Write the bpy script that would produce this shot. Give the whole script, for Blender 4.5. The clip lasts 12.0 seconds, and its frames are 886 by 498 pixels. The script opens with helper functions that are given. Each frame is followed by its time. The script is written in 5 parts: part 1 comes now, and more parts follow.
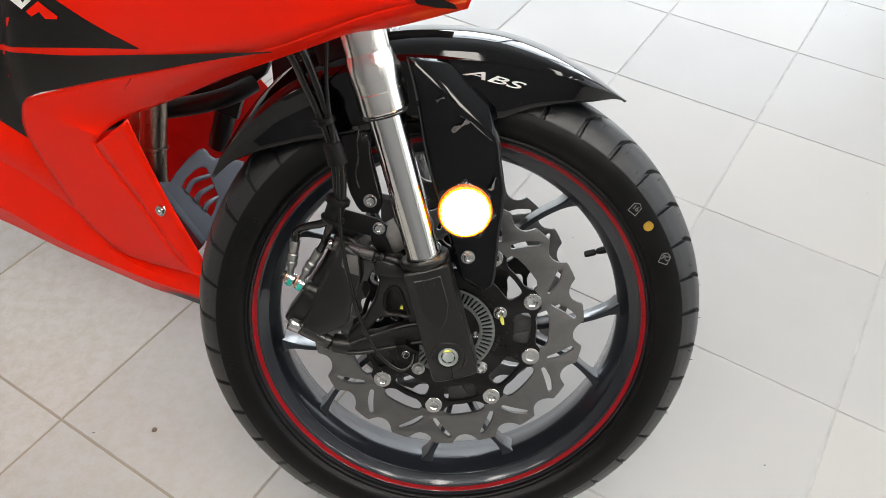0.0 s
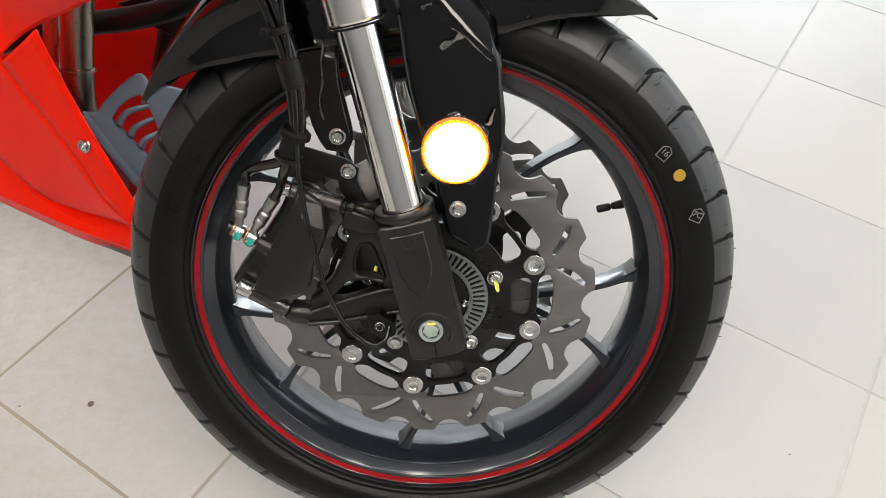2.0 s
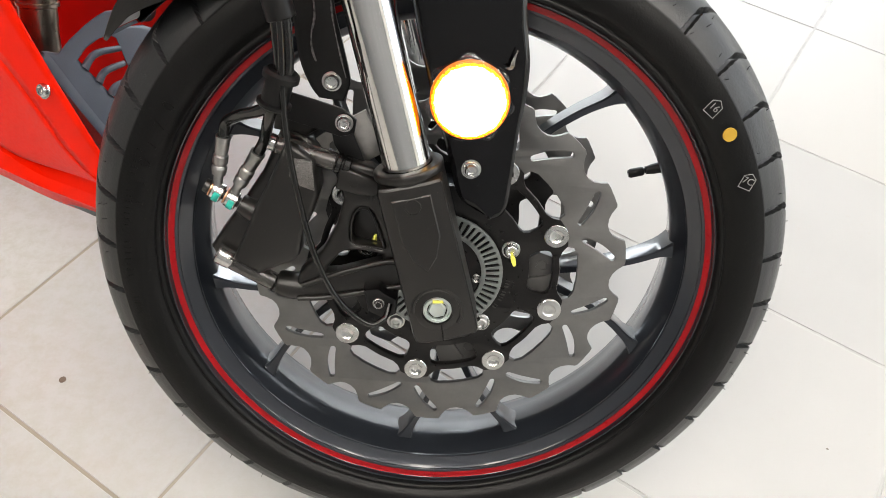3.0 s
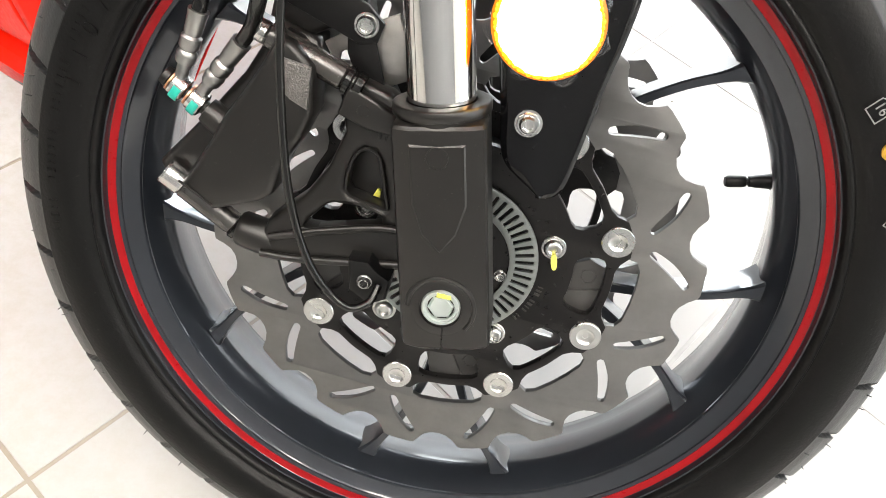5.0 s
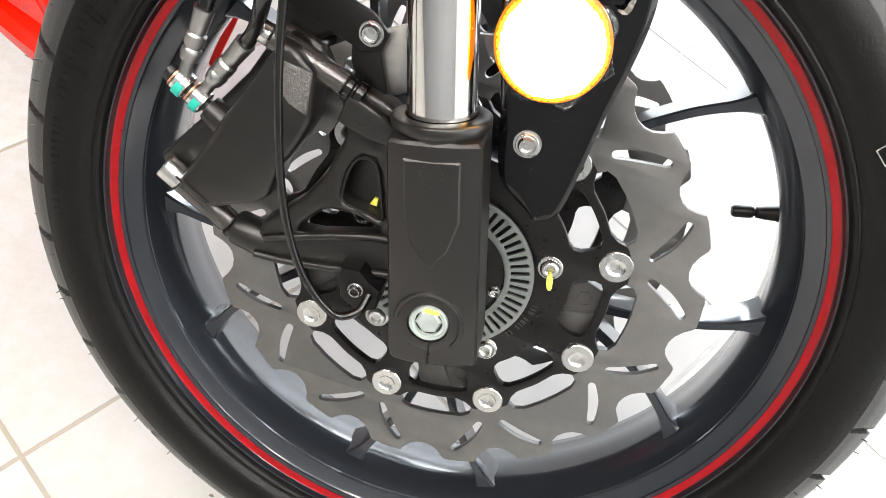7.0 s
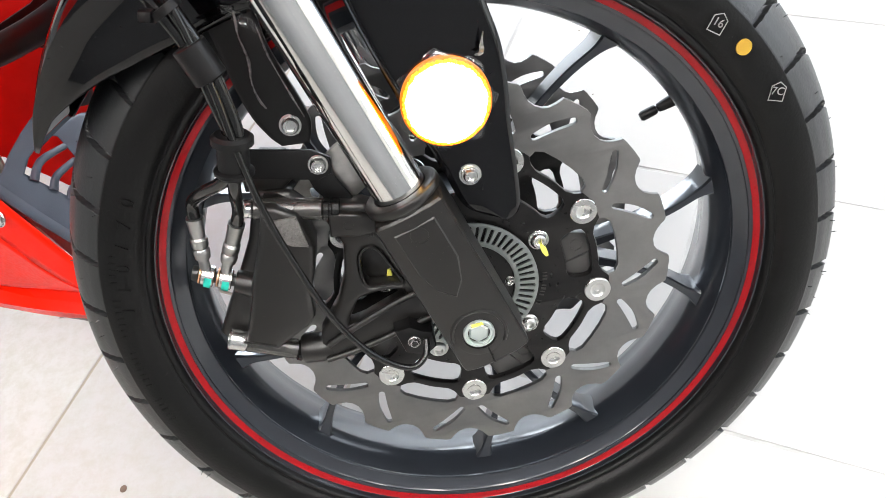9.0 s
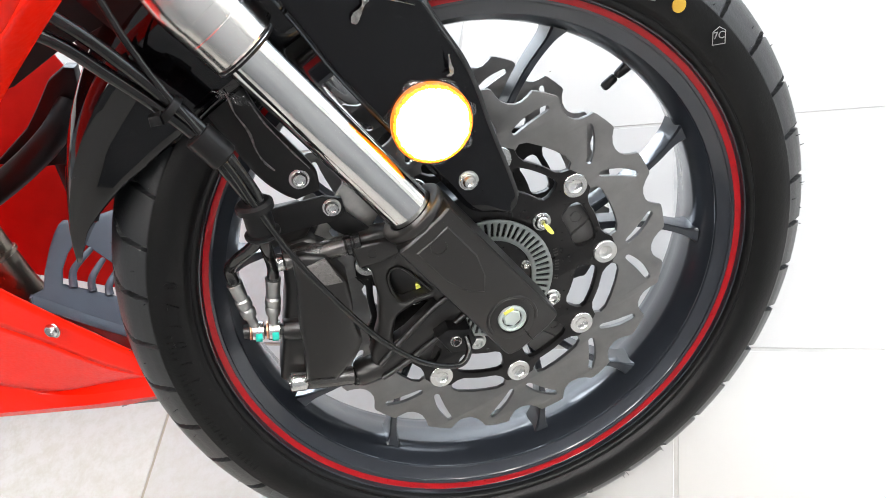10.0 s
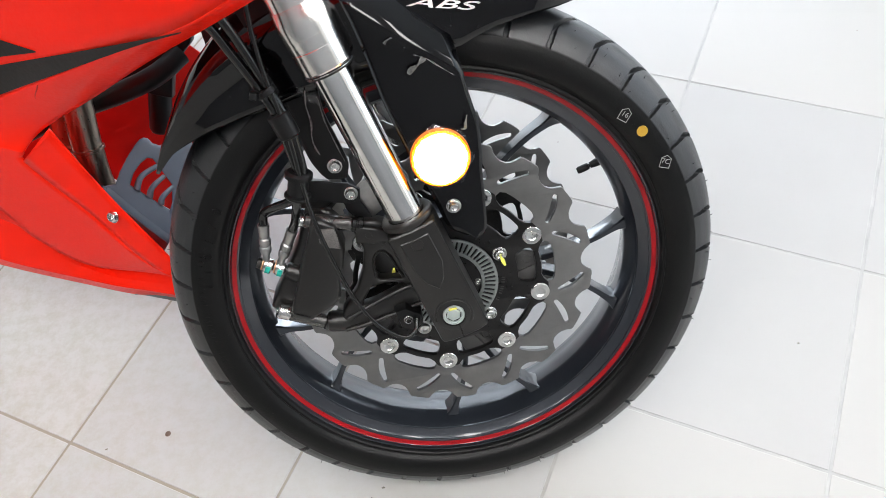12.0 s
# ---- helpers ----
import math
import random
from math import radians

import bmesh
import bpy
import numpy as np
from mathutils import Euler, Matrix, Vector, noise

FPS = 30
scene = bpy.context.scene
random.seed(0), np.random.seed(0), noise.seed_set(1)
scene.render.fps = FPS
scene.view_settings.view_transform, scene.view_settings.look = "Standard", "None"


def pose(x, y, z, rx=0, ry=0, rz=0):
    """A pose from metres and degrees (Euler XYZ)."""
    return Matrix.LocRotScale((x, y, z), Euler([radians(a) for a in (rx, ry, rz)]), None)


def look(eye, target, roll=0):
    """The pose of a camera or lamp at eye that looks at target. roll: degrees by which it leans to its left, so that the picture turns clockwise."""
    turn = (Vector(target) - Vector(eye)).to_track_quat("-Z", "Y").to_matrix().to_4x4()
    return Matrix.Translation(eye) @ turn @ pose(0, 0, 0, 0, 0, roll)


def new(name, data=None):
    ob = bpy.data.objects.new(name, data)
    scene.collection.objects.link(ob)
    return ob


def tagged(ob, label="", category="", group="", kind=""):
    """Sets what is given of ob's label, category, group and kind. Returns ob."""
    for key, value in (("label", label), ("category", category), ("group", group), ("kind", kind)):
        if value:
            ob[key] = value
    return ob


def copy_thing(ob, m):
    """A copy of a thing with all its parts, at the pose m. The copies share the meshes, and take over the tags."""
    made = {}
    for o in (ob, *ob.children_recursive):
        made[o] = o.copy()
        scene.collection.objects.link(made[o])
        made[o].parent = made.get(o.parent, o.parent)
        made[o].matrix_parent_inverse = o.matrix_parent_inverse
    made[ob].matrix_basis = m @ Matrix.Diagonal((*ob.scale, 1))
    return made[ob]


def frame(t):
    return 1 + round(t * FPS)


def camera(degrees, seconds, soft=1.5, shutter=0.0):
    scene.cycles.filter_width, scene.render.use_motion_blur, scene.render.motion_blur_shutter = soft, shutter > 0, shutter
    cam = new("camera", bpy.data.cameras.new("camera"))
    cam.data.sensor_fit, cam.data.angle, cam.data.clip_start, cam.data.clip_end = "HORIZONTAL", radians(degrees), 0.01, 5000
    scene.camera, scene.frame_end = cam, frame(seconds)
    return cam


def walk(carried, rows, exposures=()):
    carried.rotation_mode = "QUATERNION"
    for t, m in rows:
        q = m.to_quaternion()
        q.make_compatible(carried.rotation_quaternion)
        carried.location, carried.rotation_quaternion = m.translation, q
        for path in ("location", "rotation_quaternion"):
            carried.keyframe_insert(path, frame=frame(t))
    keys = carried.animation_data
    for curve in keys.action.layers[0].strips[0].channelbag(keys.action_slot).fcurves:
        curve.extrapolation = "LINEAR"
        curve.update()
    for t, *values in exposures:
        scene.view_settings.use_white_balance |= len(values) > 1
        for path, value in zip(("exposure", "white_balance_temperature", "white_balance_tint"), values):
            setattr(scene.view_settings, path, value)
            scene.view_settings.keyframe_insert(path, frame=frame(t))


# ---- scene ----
cam = camera(58.07, 12.0, 0.6)
PATH = [
    (0.0, -0.0059, -0.6198, 1.0411, 43.79, -0.78, 1.04),
    (0.5, -0.0074, -0.5967, 1.0164, 42.73, -1.33, 0.91),
    (1.0, -0.0055, -0.5729, 0.9879, 42.63, -1.76, 0.82),
    (1.5, -0.0065, -0.5439, 0.9523, 41.90, -2.09, 0.87),
    (2.0, -0.0036, -0.5126, 0.9184, 40.79, -2.21, 1.16),
    (2.5, -0.0048, -0.4787, 0.8793, 39.21, -2.52, 1.61),
    (3.0, -0.0062, -0.4511, 0.8433, 38.57, -2.63, 2.12),
    (3.2, -0.0075, -0.4408, 0.8257, 38.59, -2.81, 2.35),
    (4.8, -0.0101, -0.3540, 0.7117, 36.40, -8.37, 9.86),
    (5.0, -0.0074, -0.3506, 0.7045, 36.73, -9.18, 12.05),
    (5.5, -0.0081, -0.3363, 0.7020, 35.59, -11.57, 16.92),
    (6.0, -0.0030, -0.3318, 0.6935, 34.95, -13.58, 20.57),
    (6.5, 0.0019, -0.3269, 0.6919, 34.41, -13.68, 20.82),
    (7.0, 0.0059, -0.3329, 0.7113, 35.38, -10.02, 16.26),
    (8.8, 0.0095, -0.3778, 0.8006, 36.09, 7.54, -6.97),
    (9.0, 0.0046, -0.3756, 0.8167, 34.85, 9.09, -10.08),
    (9.5, -0.0029, -0.3844, 0.8368, 33.23, 13.56, -17.63),
    (10.0, -0.0083, -0.3981, 0.8654, 31.90, 16.96, -22.99),
    (10.5, -0.0122, -0.4270, 0.9093, 31.41, 18.27, -25.19),
    (11.0, -0.0123, -0.4569, 0.9472, 33.67, 15.65, -21.72),
    (11.5, -0.0077, -0.4892, 0.9797, 35.36, 10.64, -14.52),
    (12.0, 0.0029, -0.5317, 1.0152, 36.45, 6.23, -8.14),
]
walk(cam, [(t, pose(x, y, z, rx, ry, rz)) for t, x, y, z, rx, ry, rz in PATH], [(0.0, -0.20, 6700, 10), (2.5, 0.08, 6850, 10), (5.0, 0.78, 6900, 10), (7.0, 0.84, 6700, 10), (9.0, 0.66, 6450, 10), (10.5, 0.54, 6350, 10), (12.0, 0.20, 6300, 10)])

# ---- world and light ----
SKY_STRENGTH, NORTH_WATTS, EAST_WATTS, PANEL_GLOW = 0.10, 285.0, 70.0, 17.5
world = bpy.data.worlds.new("sky")
scene.world = world
world.use_nodes = True
wn = world.node_tree
sky = wn.nodes.new("ShaderNodeTexSky")
sky.sky_type, sky.sun_disc = "NISHITA", False
sky.sun_elevation, sky.sun_rotation = radians(40), radians(60)
wn.links.new(sky.outputs[0], wn.nodes["Background"].inputs[0])
wn.nodes["Background"].inputs[1].default_value = SKY_STRENGTH


def window_light(name, place, target, width, height, watts, colour):
    data = bpy.data.lights.new(name, "AREA")
    data.shape, data.size, data.size_y, data.energy, data.color = "RECTANGLE", width, height, watts, colour
    ob = new(name, data)
    ob.matrix_world = look(place, target)
    return ob


# ---- materials ----
def material(name, colour, rough=0.5, metal=0.0, coat=0.0, vary=0.08, scale=40.0, bump=0.0, bump_scale=300.0, rough_vary=0.1, spec=0.5, glow=None, glow_strength=0.0, coat_rough=0.04):
    m = bpy.data.materials.new(name)
    m.use_nodes = True
    nt = m.node_tree
    b = nt.nodes["Principled BSDF"]
    b.inputs["Metallic"].default_value = metal
    b.inputs["Specular IOR Level"].default_value = spec
    b.inputs["Coat Weight"].default_value = coat
    b.inputs["Coat Roughness"].default_value = coat_rough
    co = nt.nodes.new("ShaderNodeTexCoord")
    big = nt.nodes.new("ShaderNodeTexNoise")
    big.inputs["Scale"].default_value, big.inputs["Detail"].default_value = scale, 5
    nt.links.new(co.outputs["Object"], big.inputs["Vector"])
    ramp = nt.nodes.new("ShaderNodeMapRange")
    ramp.inputs["From Min"].default_value, ramp.inputs["From Max"].default_value = 0.3, 0.7
    ramp.inputs["To Min"].default_value, ramp.inputs["To Max"].default_value = 1 - vary, 1 + vary
    nt.links.new(big.outputs["Fac"], ramp.inputs["Value"])
    mul = nt.nodes.new("ShaderNodeVectorMath")
    mul.operation = "SCALE"
    mul.inputs[0].default_value = colour
    nt.links.new(ramp.outputs[0], mul.inputs["Scale"])
    nt.links.new(mul.outputs[0], b.inputs["Base Color"])
    r = nt.nodes.new("ShaderNodeMapRange")
    r.inputs["From Min"].default_value, r.inputs["From Max"].default_value = 0.3, 0.7
    r.inputs["To Min"].default_value, r.inputs["To Max"].default_value = max(0.02, rough * (1 - rough_vary)), min(1, rough * (1 + rough_vary))
    fine = nt.nodes.new("ShaderNodeTexNoise")
    fine.inputs["Scale"].default_value, fine.inputs["Detail"].default_value = bump_scale, 3
    nt.links.new(co.outputs["Object"], fine.inputs["Vector"])
    nt.links.new(fine.outputs["Fac"], r.inputs["Value"])
    nt.links.new(r.outputs[0], b.inputs["Roughness"])
    if bump:
        bp = nt.nodes.new("ShaderNodeBump")
        bp.inputs["Strength"].default_value, bp.inputs["Distance"].default_value = bump, 0.001
        nt.links.new(fine.outputs["Fac"], bp.inputs["Height"])
        nt.links.new(bp.outputs[0], b.inputs["Normal"])
    if glow:
        b.inputs["Emission Color"].default_value = (*glow, 1)
        b.inputs["Emission Strength"].default_value = glow_strength
    return m


RED = material("red_paint", (0.84, 0.0120, 0.0018), 0.4, coat=0.12, spec=0.05, vary=0.03, scale=6, rough_vary=0.2)
# Darker, matt copy of the red: the far panel's shade is in its colour.
RED_SHADED = material("shaded_red", (0.46, 0.014, 0.010), 0.6, spec=0.15, vary=0.1)
RED_STRIPE = material("red_rim_tape", (0.26, 0.002, 0.005), 0.3, coat=0.3, spec=0.2, vary=0.08)
GLOSS = material("black_gloss_paint", (0.0015, 0.0015, 0.002), 0.05, spec=0.38, vary=0.2)
CAST = material("black_cast_metal", (0.0095, 0.0088, 0.0083), 0.31, spec=0.5, vary=0.15, bump=0.06, bump_scale=1300)
BLOCK = material("grey_black_casting", (0.045, 0.044, 0.043), 0.4, spec=0.5, vary=0.15, bump=0.05, bump_scale=700)
CAST_ROUGH = material("rough_black_casting", (0.085, 0.080, 0.076), 0.3, spec=0.9, vary=0.3, scale=500, bump=1.0, bump_scale=900)
ENGRAVED = material("worn_engraving", (0.026, 0.024, 0.022), 0.5)
PLASTIC = material("black_plastic", (0.005, 0.005, 0.0053), 0.4, spec=0.25, vary=0.15, bump=0.1, bump_scale=700)
DECAL = material("dark_decal_film", (0.009, 0.008, 0.0075), 0.45, spec=0.15, vary=0.1)
SILVER_INK = material("silver_ink", (0.86, 0.86, 0.84), 0.3)
RUBBER = material("tyre_rubber", (0.0034, 0.0034, 0.0035), 0.38, spec=0.24, vary=0.2, scale=25, bump=0.2, bump_scale=500)
HOSE = material("hose_rubber", (0.006, 0.006, 0.006), 0.16, spec=0.5, vary=0.1)
PIN = material("black_zinc_pin", (0.03, 0.028, 0.026), 0.25, spec=0.9, vary=0.15)
RIM = material("dark_rim_paint", (0.023, 0.027, 0.035), 0.30, metal=0.6, spec=0.5, coat=1.0, coat_rough=0.11, vary=0.06, rough_vary=0.05)
STEEL = material("disc_steel", (0.195, 0.194, 0.191), 0.44, metal=0.95, vary=0.06, scale=80)
# The disc is ground round its axle, so its gloss is drawn out across the grinding.
grind = STEEL.node_tree.nodes.new("ShaderNodeTangent")
grind.direction_type, grind.axis = "RADIAL", "Y"
STEEL.node_tree.nodes["Principled BSDF"].inputs["Anisotropic"].default_value = 0.55
STEEL.node_tree.links.new(grind.outputs[0], STEEL.node_tree.nodes["Principled BSDF"].inputs["Tangent"])
CARRIER = material("black_anodised", (0.005, 0.0045, 0.0045), 0.3, spec=0.3, vary=0.1)
ALLOY = material("silver_alloy", (0.60, 0.60, 0.59), 0.27, metal=1.0, vary=0.05, scale=6, bump_scale=40, rough_vary=0.05)
CRIMP = material("crimped_steel", (0.36, 0.36, 0.355), 0.36, metal=1.0, vary=0.1)
BRACKET = material("brushed_bracket", (0.42, 0.41, 0.39), 0.34, metal=0.9, vary=0.12, scale=120)
RING = material("dull_zinc_ring", (0.25, 0.27, 0.265), 0.42, metal=0.85, vary=0.08, scale=30)
ZINC = material("zinc_plate", (0.62, 0.68, 0.66), 0.35, metal=0.85, vary=0.06, scale=12, bump_scale=60)
CHROME = material("hard_chrome", (0.74, 0.74, 0.73), 0.10, metal=1.0, vary=0.02, rough_vary=0.03)
BRUSHED = material("turned_aluminium", (0.80, 0.785, 0.76), 0.2, metal=1.0, vary=0.02, rough_vary=0.03)
STAINLESS = material("heat_stained_steel", (0.27, 0.23, 0.19), 0.3, metal=1.0, vary=0.2, scale=15)
GUARD = material("slate_plastic", (0.052, 0.065, 0.09), 0.45, vary=0.08, bump=0.15, bump_scale=900)
def dusty(m, scale, low, high, colour):
    """Pale specks of dust on a dark surface."""
    nt = m.node_tree
    base = nt.nodes["Principled BSDF"].inputs["Base Color"]
    co, noise, ramp, mix = (nt.nodes.new("ShaderNode" + k) for k in ("TexCoord", "TexNoise", "MapRange", "Mix"))
    noise.inputs["Scale"].default_value, noise.inputs["Detail"].default_value = scale, 2
    nt.links.new(co.outputs["Object"], noise.inputs["Vector"])
    nt.links.new(noise.outputs["Fac"], ramp.inputs["Value"])
    ramp.inputs["From Min"].default_value, ramp.inputs["From Max"].default_value = low, high
    ramp.inputs["To Max"].default_value = 0.5
    mix.data_type = "RGBA"
    nt.links.new(base.links[0].from_socket, mix.inputs["A"])
    mix.inputs["B"].default_value = (*colour, 1)
    nt.links.new(ramp.outputs[0], mix.inputs["Factor"])
    nt.links.new(mix.outputs["Result"], base)


def tread_sheen(m):
    """Paints the window-lit sheen into the tread: paler, bluer, satin; the sidewall is darker."""
    nt = m.node_tree
    b = nt.nodes["Principled BSDF"]
    base = b.inputs["Base Color"]
    co, split, put, size, ramp, mix, shine = (nt.nodes.new("ShaderNode" + n) for n in ("TexCoord", "SeparateXYZ", "CombineXYZ", "VectorMath", "MapRange", "Mix", "MapRange"))
    nt.links.new(co.outputs["Object"], split.inputs[0])
    nt.links.new(split.outputs["X"], put.inputs["X"])
    nt.links.new(split.outputs["Z"], put.inputs["Z"])
    size.operation = "LENGTH"
    nt.links.new(put.outputs[0], size.inputs[0])
    ramp.inputs["From Min"].default_value, ramp.inputs["From Max"].default_value = 0.2702, 0.2716
    nt.links.new(size.outputs["Value"], ramp.inputs["Value"])
    mix.data_type = "RGBA"
    nt.links.new(base.links[0].from_socket, mix.inputs["A"])
    mix.inputs["B"].default_value = (0.013, 0.0138, 0.0150, 1)
    nt.links.new(ramp.outputs[0], mix.inputs["Factor"])
    nt.links.new(mix.outputs["Result"], base)
    shine.inputs["To Min"].default_value, shine.inputs["To Max"].default_value = 0.22, 0.62
    nt.links.new(ramp.outputs[0], shine.inputs["Value"])
    nt.links.new(shine.outputs[0], b.inputs["Specular IOR Level"])


tread_sheen(RUBBER)
dusty(CAST, 700, 0.71, 0.77, (0.10, 0.09, 0.08))
dusty(GLOSS, 420, 0.72, 0.78, (0.06, 0.06, 0.06))
dusty(RUBBER, 330, 0.70, 0.80, (0.035, 0.033, 0.03))
PEEL = material("crumpled_film_edge", (0.10, 0.10, 0.10), 0.25, spec=0.6, vary=0.5, scale=300)
GREEN = material("green_washer", (0.01, 0.42, 0.33), 0.4)
COPPER = material("copper_washer", (0.75, 0.4, 0.25), 0.3, metal=1.0)
YELLOW = material("yellow_paint_mark", (0.75, 0.72, 0.12), 0.5)
OCHRE = material("ochre_ink", (0.42, 0.25, 0.02), 0.6)
GREY_INK = material("grey_ink", (0.25, 0.25, 0.24), 0.6)
LENS = material("lit_amber_lens", (1.0, 0.4, 0.04), 0.2, glow=(1.0, 0.56, 0.12), glow_strength=18.0)
LENS_RIM = material("amber_lens_edge", (0.25, 0.05, 0.002), 0.3, glow=(1.0, 0.21, 0.0), glow_strength=0.75)
LENS_EDGE = material("lit_amber_flutes", (0.9, 0.3, 0.02), 0.25, glow=(1.0, 0.40, 0.012), glow_strength=2.6)
WALL = material("white_wall_paint", (0.7, 0.7, 0.68), 0.7, vary=0.02, scale=2)
CEILING = material("grey_ceiling_paint", (0.52, 0.52, 0.515), 0.7, vary=0.03, scale=2)
# Wall greys set dark for what the metal and gloss reflect.
GREY_WALL = material("toned_west_wall", (0.18, 0.18, 0.18), 0.7, vary=0.05, scale=2)
DIM = material("toned_south_wall", (0.17, 0.17, 0.172), 0.7, vary=0.05, scale=2)
FRAME = material("dark_window_aluminium", (0.03, 0.03, 0.032), 0.4, metal=0.5)
GROUT = material("tile_grout", (0.42, 0.414, 0.404), 0.8, vary=0.15, scale=25)


def dirty_dim_grout(m):
    """Brown dirt in the joints, and shade painted in on the room's dimmer side."""
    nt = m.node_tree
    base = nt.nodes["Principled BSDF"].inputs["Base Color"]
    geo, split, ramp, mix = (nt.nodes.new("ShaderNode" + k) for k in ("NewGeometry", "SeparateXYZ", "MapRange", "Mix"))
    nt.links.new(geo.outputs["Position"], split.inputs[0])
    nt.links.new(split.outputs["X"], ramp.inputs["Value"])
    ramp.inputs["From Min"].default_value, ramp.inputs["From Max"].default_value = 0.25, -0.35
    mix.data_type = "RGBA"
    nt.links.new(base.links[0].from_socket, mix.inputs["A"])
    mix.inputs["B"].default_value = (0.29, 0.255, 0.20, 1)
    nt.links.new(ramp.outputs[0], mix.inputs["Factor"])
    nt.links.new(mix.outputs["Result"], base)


dirty_dim_grout(GROUT)
def clear_film():
    m = bpy.data.materials.new("clear_film")
    m.use_nodes = True
    nt = m.node_tree
    out = nt.nodes["Material Output"]
    nt.nodes.remove(nt.nodes["Principled BSDF"])
    mix, see, shine = (nt.nodes.new("ShaderNode" + k) for k in ("MixShader", "BsdfTransparent", "BsdfGlossy"))
    shine.inputs["Roughness"].default_value = 0.12
    mix.inputs["Fac"].default_value = 0.09
    nt.links.new(see.outputs[0], mix.inputs[1])
    nt.links.new(shine.outputs[0], mix.inputs[2])
    nt.links.new(mix.outputs[0], out.inputs["Surface"])
    return m


FILM = clear_film()
PANEL = material("lit_diffuser", (1, 1, 1), 0.4, glow=(1.0, 0.96, 0.91), glow_strength=PANEL_GLOW)


def tile_material():
    m = bpy.data.materials.new("glazed_tile")
    m.use_nodes = True
    nt = m.node_tree
    b = nt.nodes["Principled BSDF"]
    geo = nt.nodes.new("ShaderNodeNewGeometry")
    info = nt.nodes.new("ShaderNodeObjectInfo")
    cloud = nt.nodes.new("ShaderNodeTexNoise")
    cloud.inputs["Scale"].default_value, cloud.inputs["Detail"].default_value = 7, 6
    speck = nt.nodes.new("ShaderNodeTexNoise")
    speck.inputs["Scale"].default_value, speck.inputs["Detail"].default_value = 130, 4
    nt.links.new(geo.outputs["Position"], cloud.inputs["Vector"])
    nt.links.new(geo.outputs["Position"], speck.inputs["Vector"])
    dirt = nt.nodes.new("ShaderNodeMapRange")
    dirt.inputs["From Min"].default_value, dirt.inputs["From Max"].default_value = 0.64, 0.76
    dirt.inputs["To Min"].default_value, dirt.inputs["To Max"].default_value = 0.0, 0.3
    nt.links.new(speck.outputs["Fac"], dirt.inputs["Value"])
    mix = nt.nodes.new("ShaderNodeMix")
    mix.data_type = "RGBA"
    mix.inputs["A"].default_value, mix.inputs["B"].default_value = (0.455, 0.449, 0.440, 1), (0.420, 0.413, 0.402, 1)
    nt.links.new(cloud.outputs["Fac"], mix.inputs["Factor"])
    stain = nt.nodes.new("ShaderNodeMix")
    stain.data_type = "RGBA"
    stain.inputs["B"].default_value = (0.43, 0.39, 0.33, 1)
    nt.links.new(mix.outputs["Result"], stain.inputs["A"])
    nt.links.new(dirt.outputs[0], stain.inputs["Factor"])
    cream = nt.nodes.new("ShaderNodeMix")
    cream.data_type = "RGBA"
    cream.inputs["B"].default_value = (0.447, 0.437, 0.418, 1)
    hue = nt.nodes.new("ShaderNodeMapRange")
    hue.inputs["From Min"].default_value, hue.inputs["From Max"].default_value = 0.45, 1.0
    nt.links.new(info.outputs["Random"], hue.inputs["Value"])
    nt.links.new(hue.outputs[0], cream.inputs["Factor"])
    nt.links.new(stain.outputs["Result"], cream.inputs["A"])
    tone = nt.nodes.new("ShaderNodeMapRange")
    tone.inputs["To Min"].default_value, tone.inputs["To Max"].default_value = 0.97, 1.03
    nt.links.new(info.outputs["Random"], tone.inputs["Value"])
    mul = nt.nodes.new("ShaderNodeVectorMath")
    mul.operation = "SCALE"
    nt.links.new(cream.outputs["Result"], mul.inputs[0])
    nt.links.new(tone.outputs[0], mul.inputs["Scale"])
    # scuffed, warmer glaze; the x ramp also paints in the dimmer side's shade
    split, tread, scuff, worn_dim = (nt.nodes.new("ShaderNode" + k) for k in ("SeparateXYZ", "MapRange", "TexNoise", "Mix"))
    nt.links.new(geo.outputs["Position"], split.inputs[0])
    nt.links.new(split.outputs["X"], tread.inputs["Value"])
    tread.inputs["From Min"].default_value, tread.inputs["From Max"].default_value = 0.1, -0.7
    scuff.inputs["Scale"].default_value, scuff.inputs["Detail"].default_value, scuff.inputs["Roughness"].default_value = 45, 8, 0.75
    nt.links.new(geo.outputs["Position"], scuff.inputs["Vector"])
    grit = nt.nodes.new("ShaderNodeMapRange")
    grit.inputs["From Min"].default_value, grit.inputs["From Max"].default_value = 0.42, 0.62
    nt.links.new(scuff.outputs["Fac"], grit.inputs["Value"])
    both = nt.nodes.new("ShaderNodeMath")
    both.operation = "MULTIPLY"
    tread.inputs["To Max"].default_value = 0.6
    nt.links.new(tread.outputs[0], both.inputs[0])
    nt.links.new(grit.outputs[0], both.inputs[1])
    worn_dim.data_type = "RGBA"
    worn_dim.inputs["B"].default_value = (0.37, 0.335, 0.27, 1)
    nt.links.new(mul.outputs[0], worn_dim.inputs["A"])
    nt.links.new(both.outputs[0], worn_dim.inputs["Factor"])
    nt.links.new(worn_dim.outputs["Result"], b.inputs["Base Color"])
    r = nt.nodes.new("ShaderNodeMapRange")
    r.inputs["To Min"].default_value, r.inputs["To Max"].default_value = 0.32, 0.42
    b.inputs["Specular IOR Level"].default_value = 0.26
    nt.links.new(cloud.outputs["Fac"], r.inputs["Value"])
    nt.links.new(r.outputs[0], b.inputs["Roughness"])
    return m


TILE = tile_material()

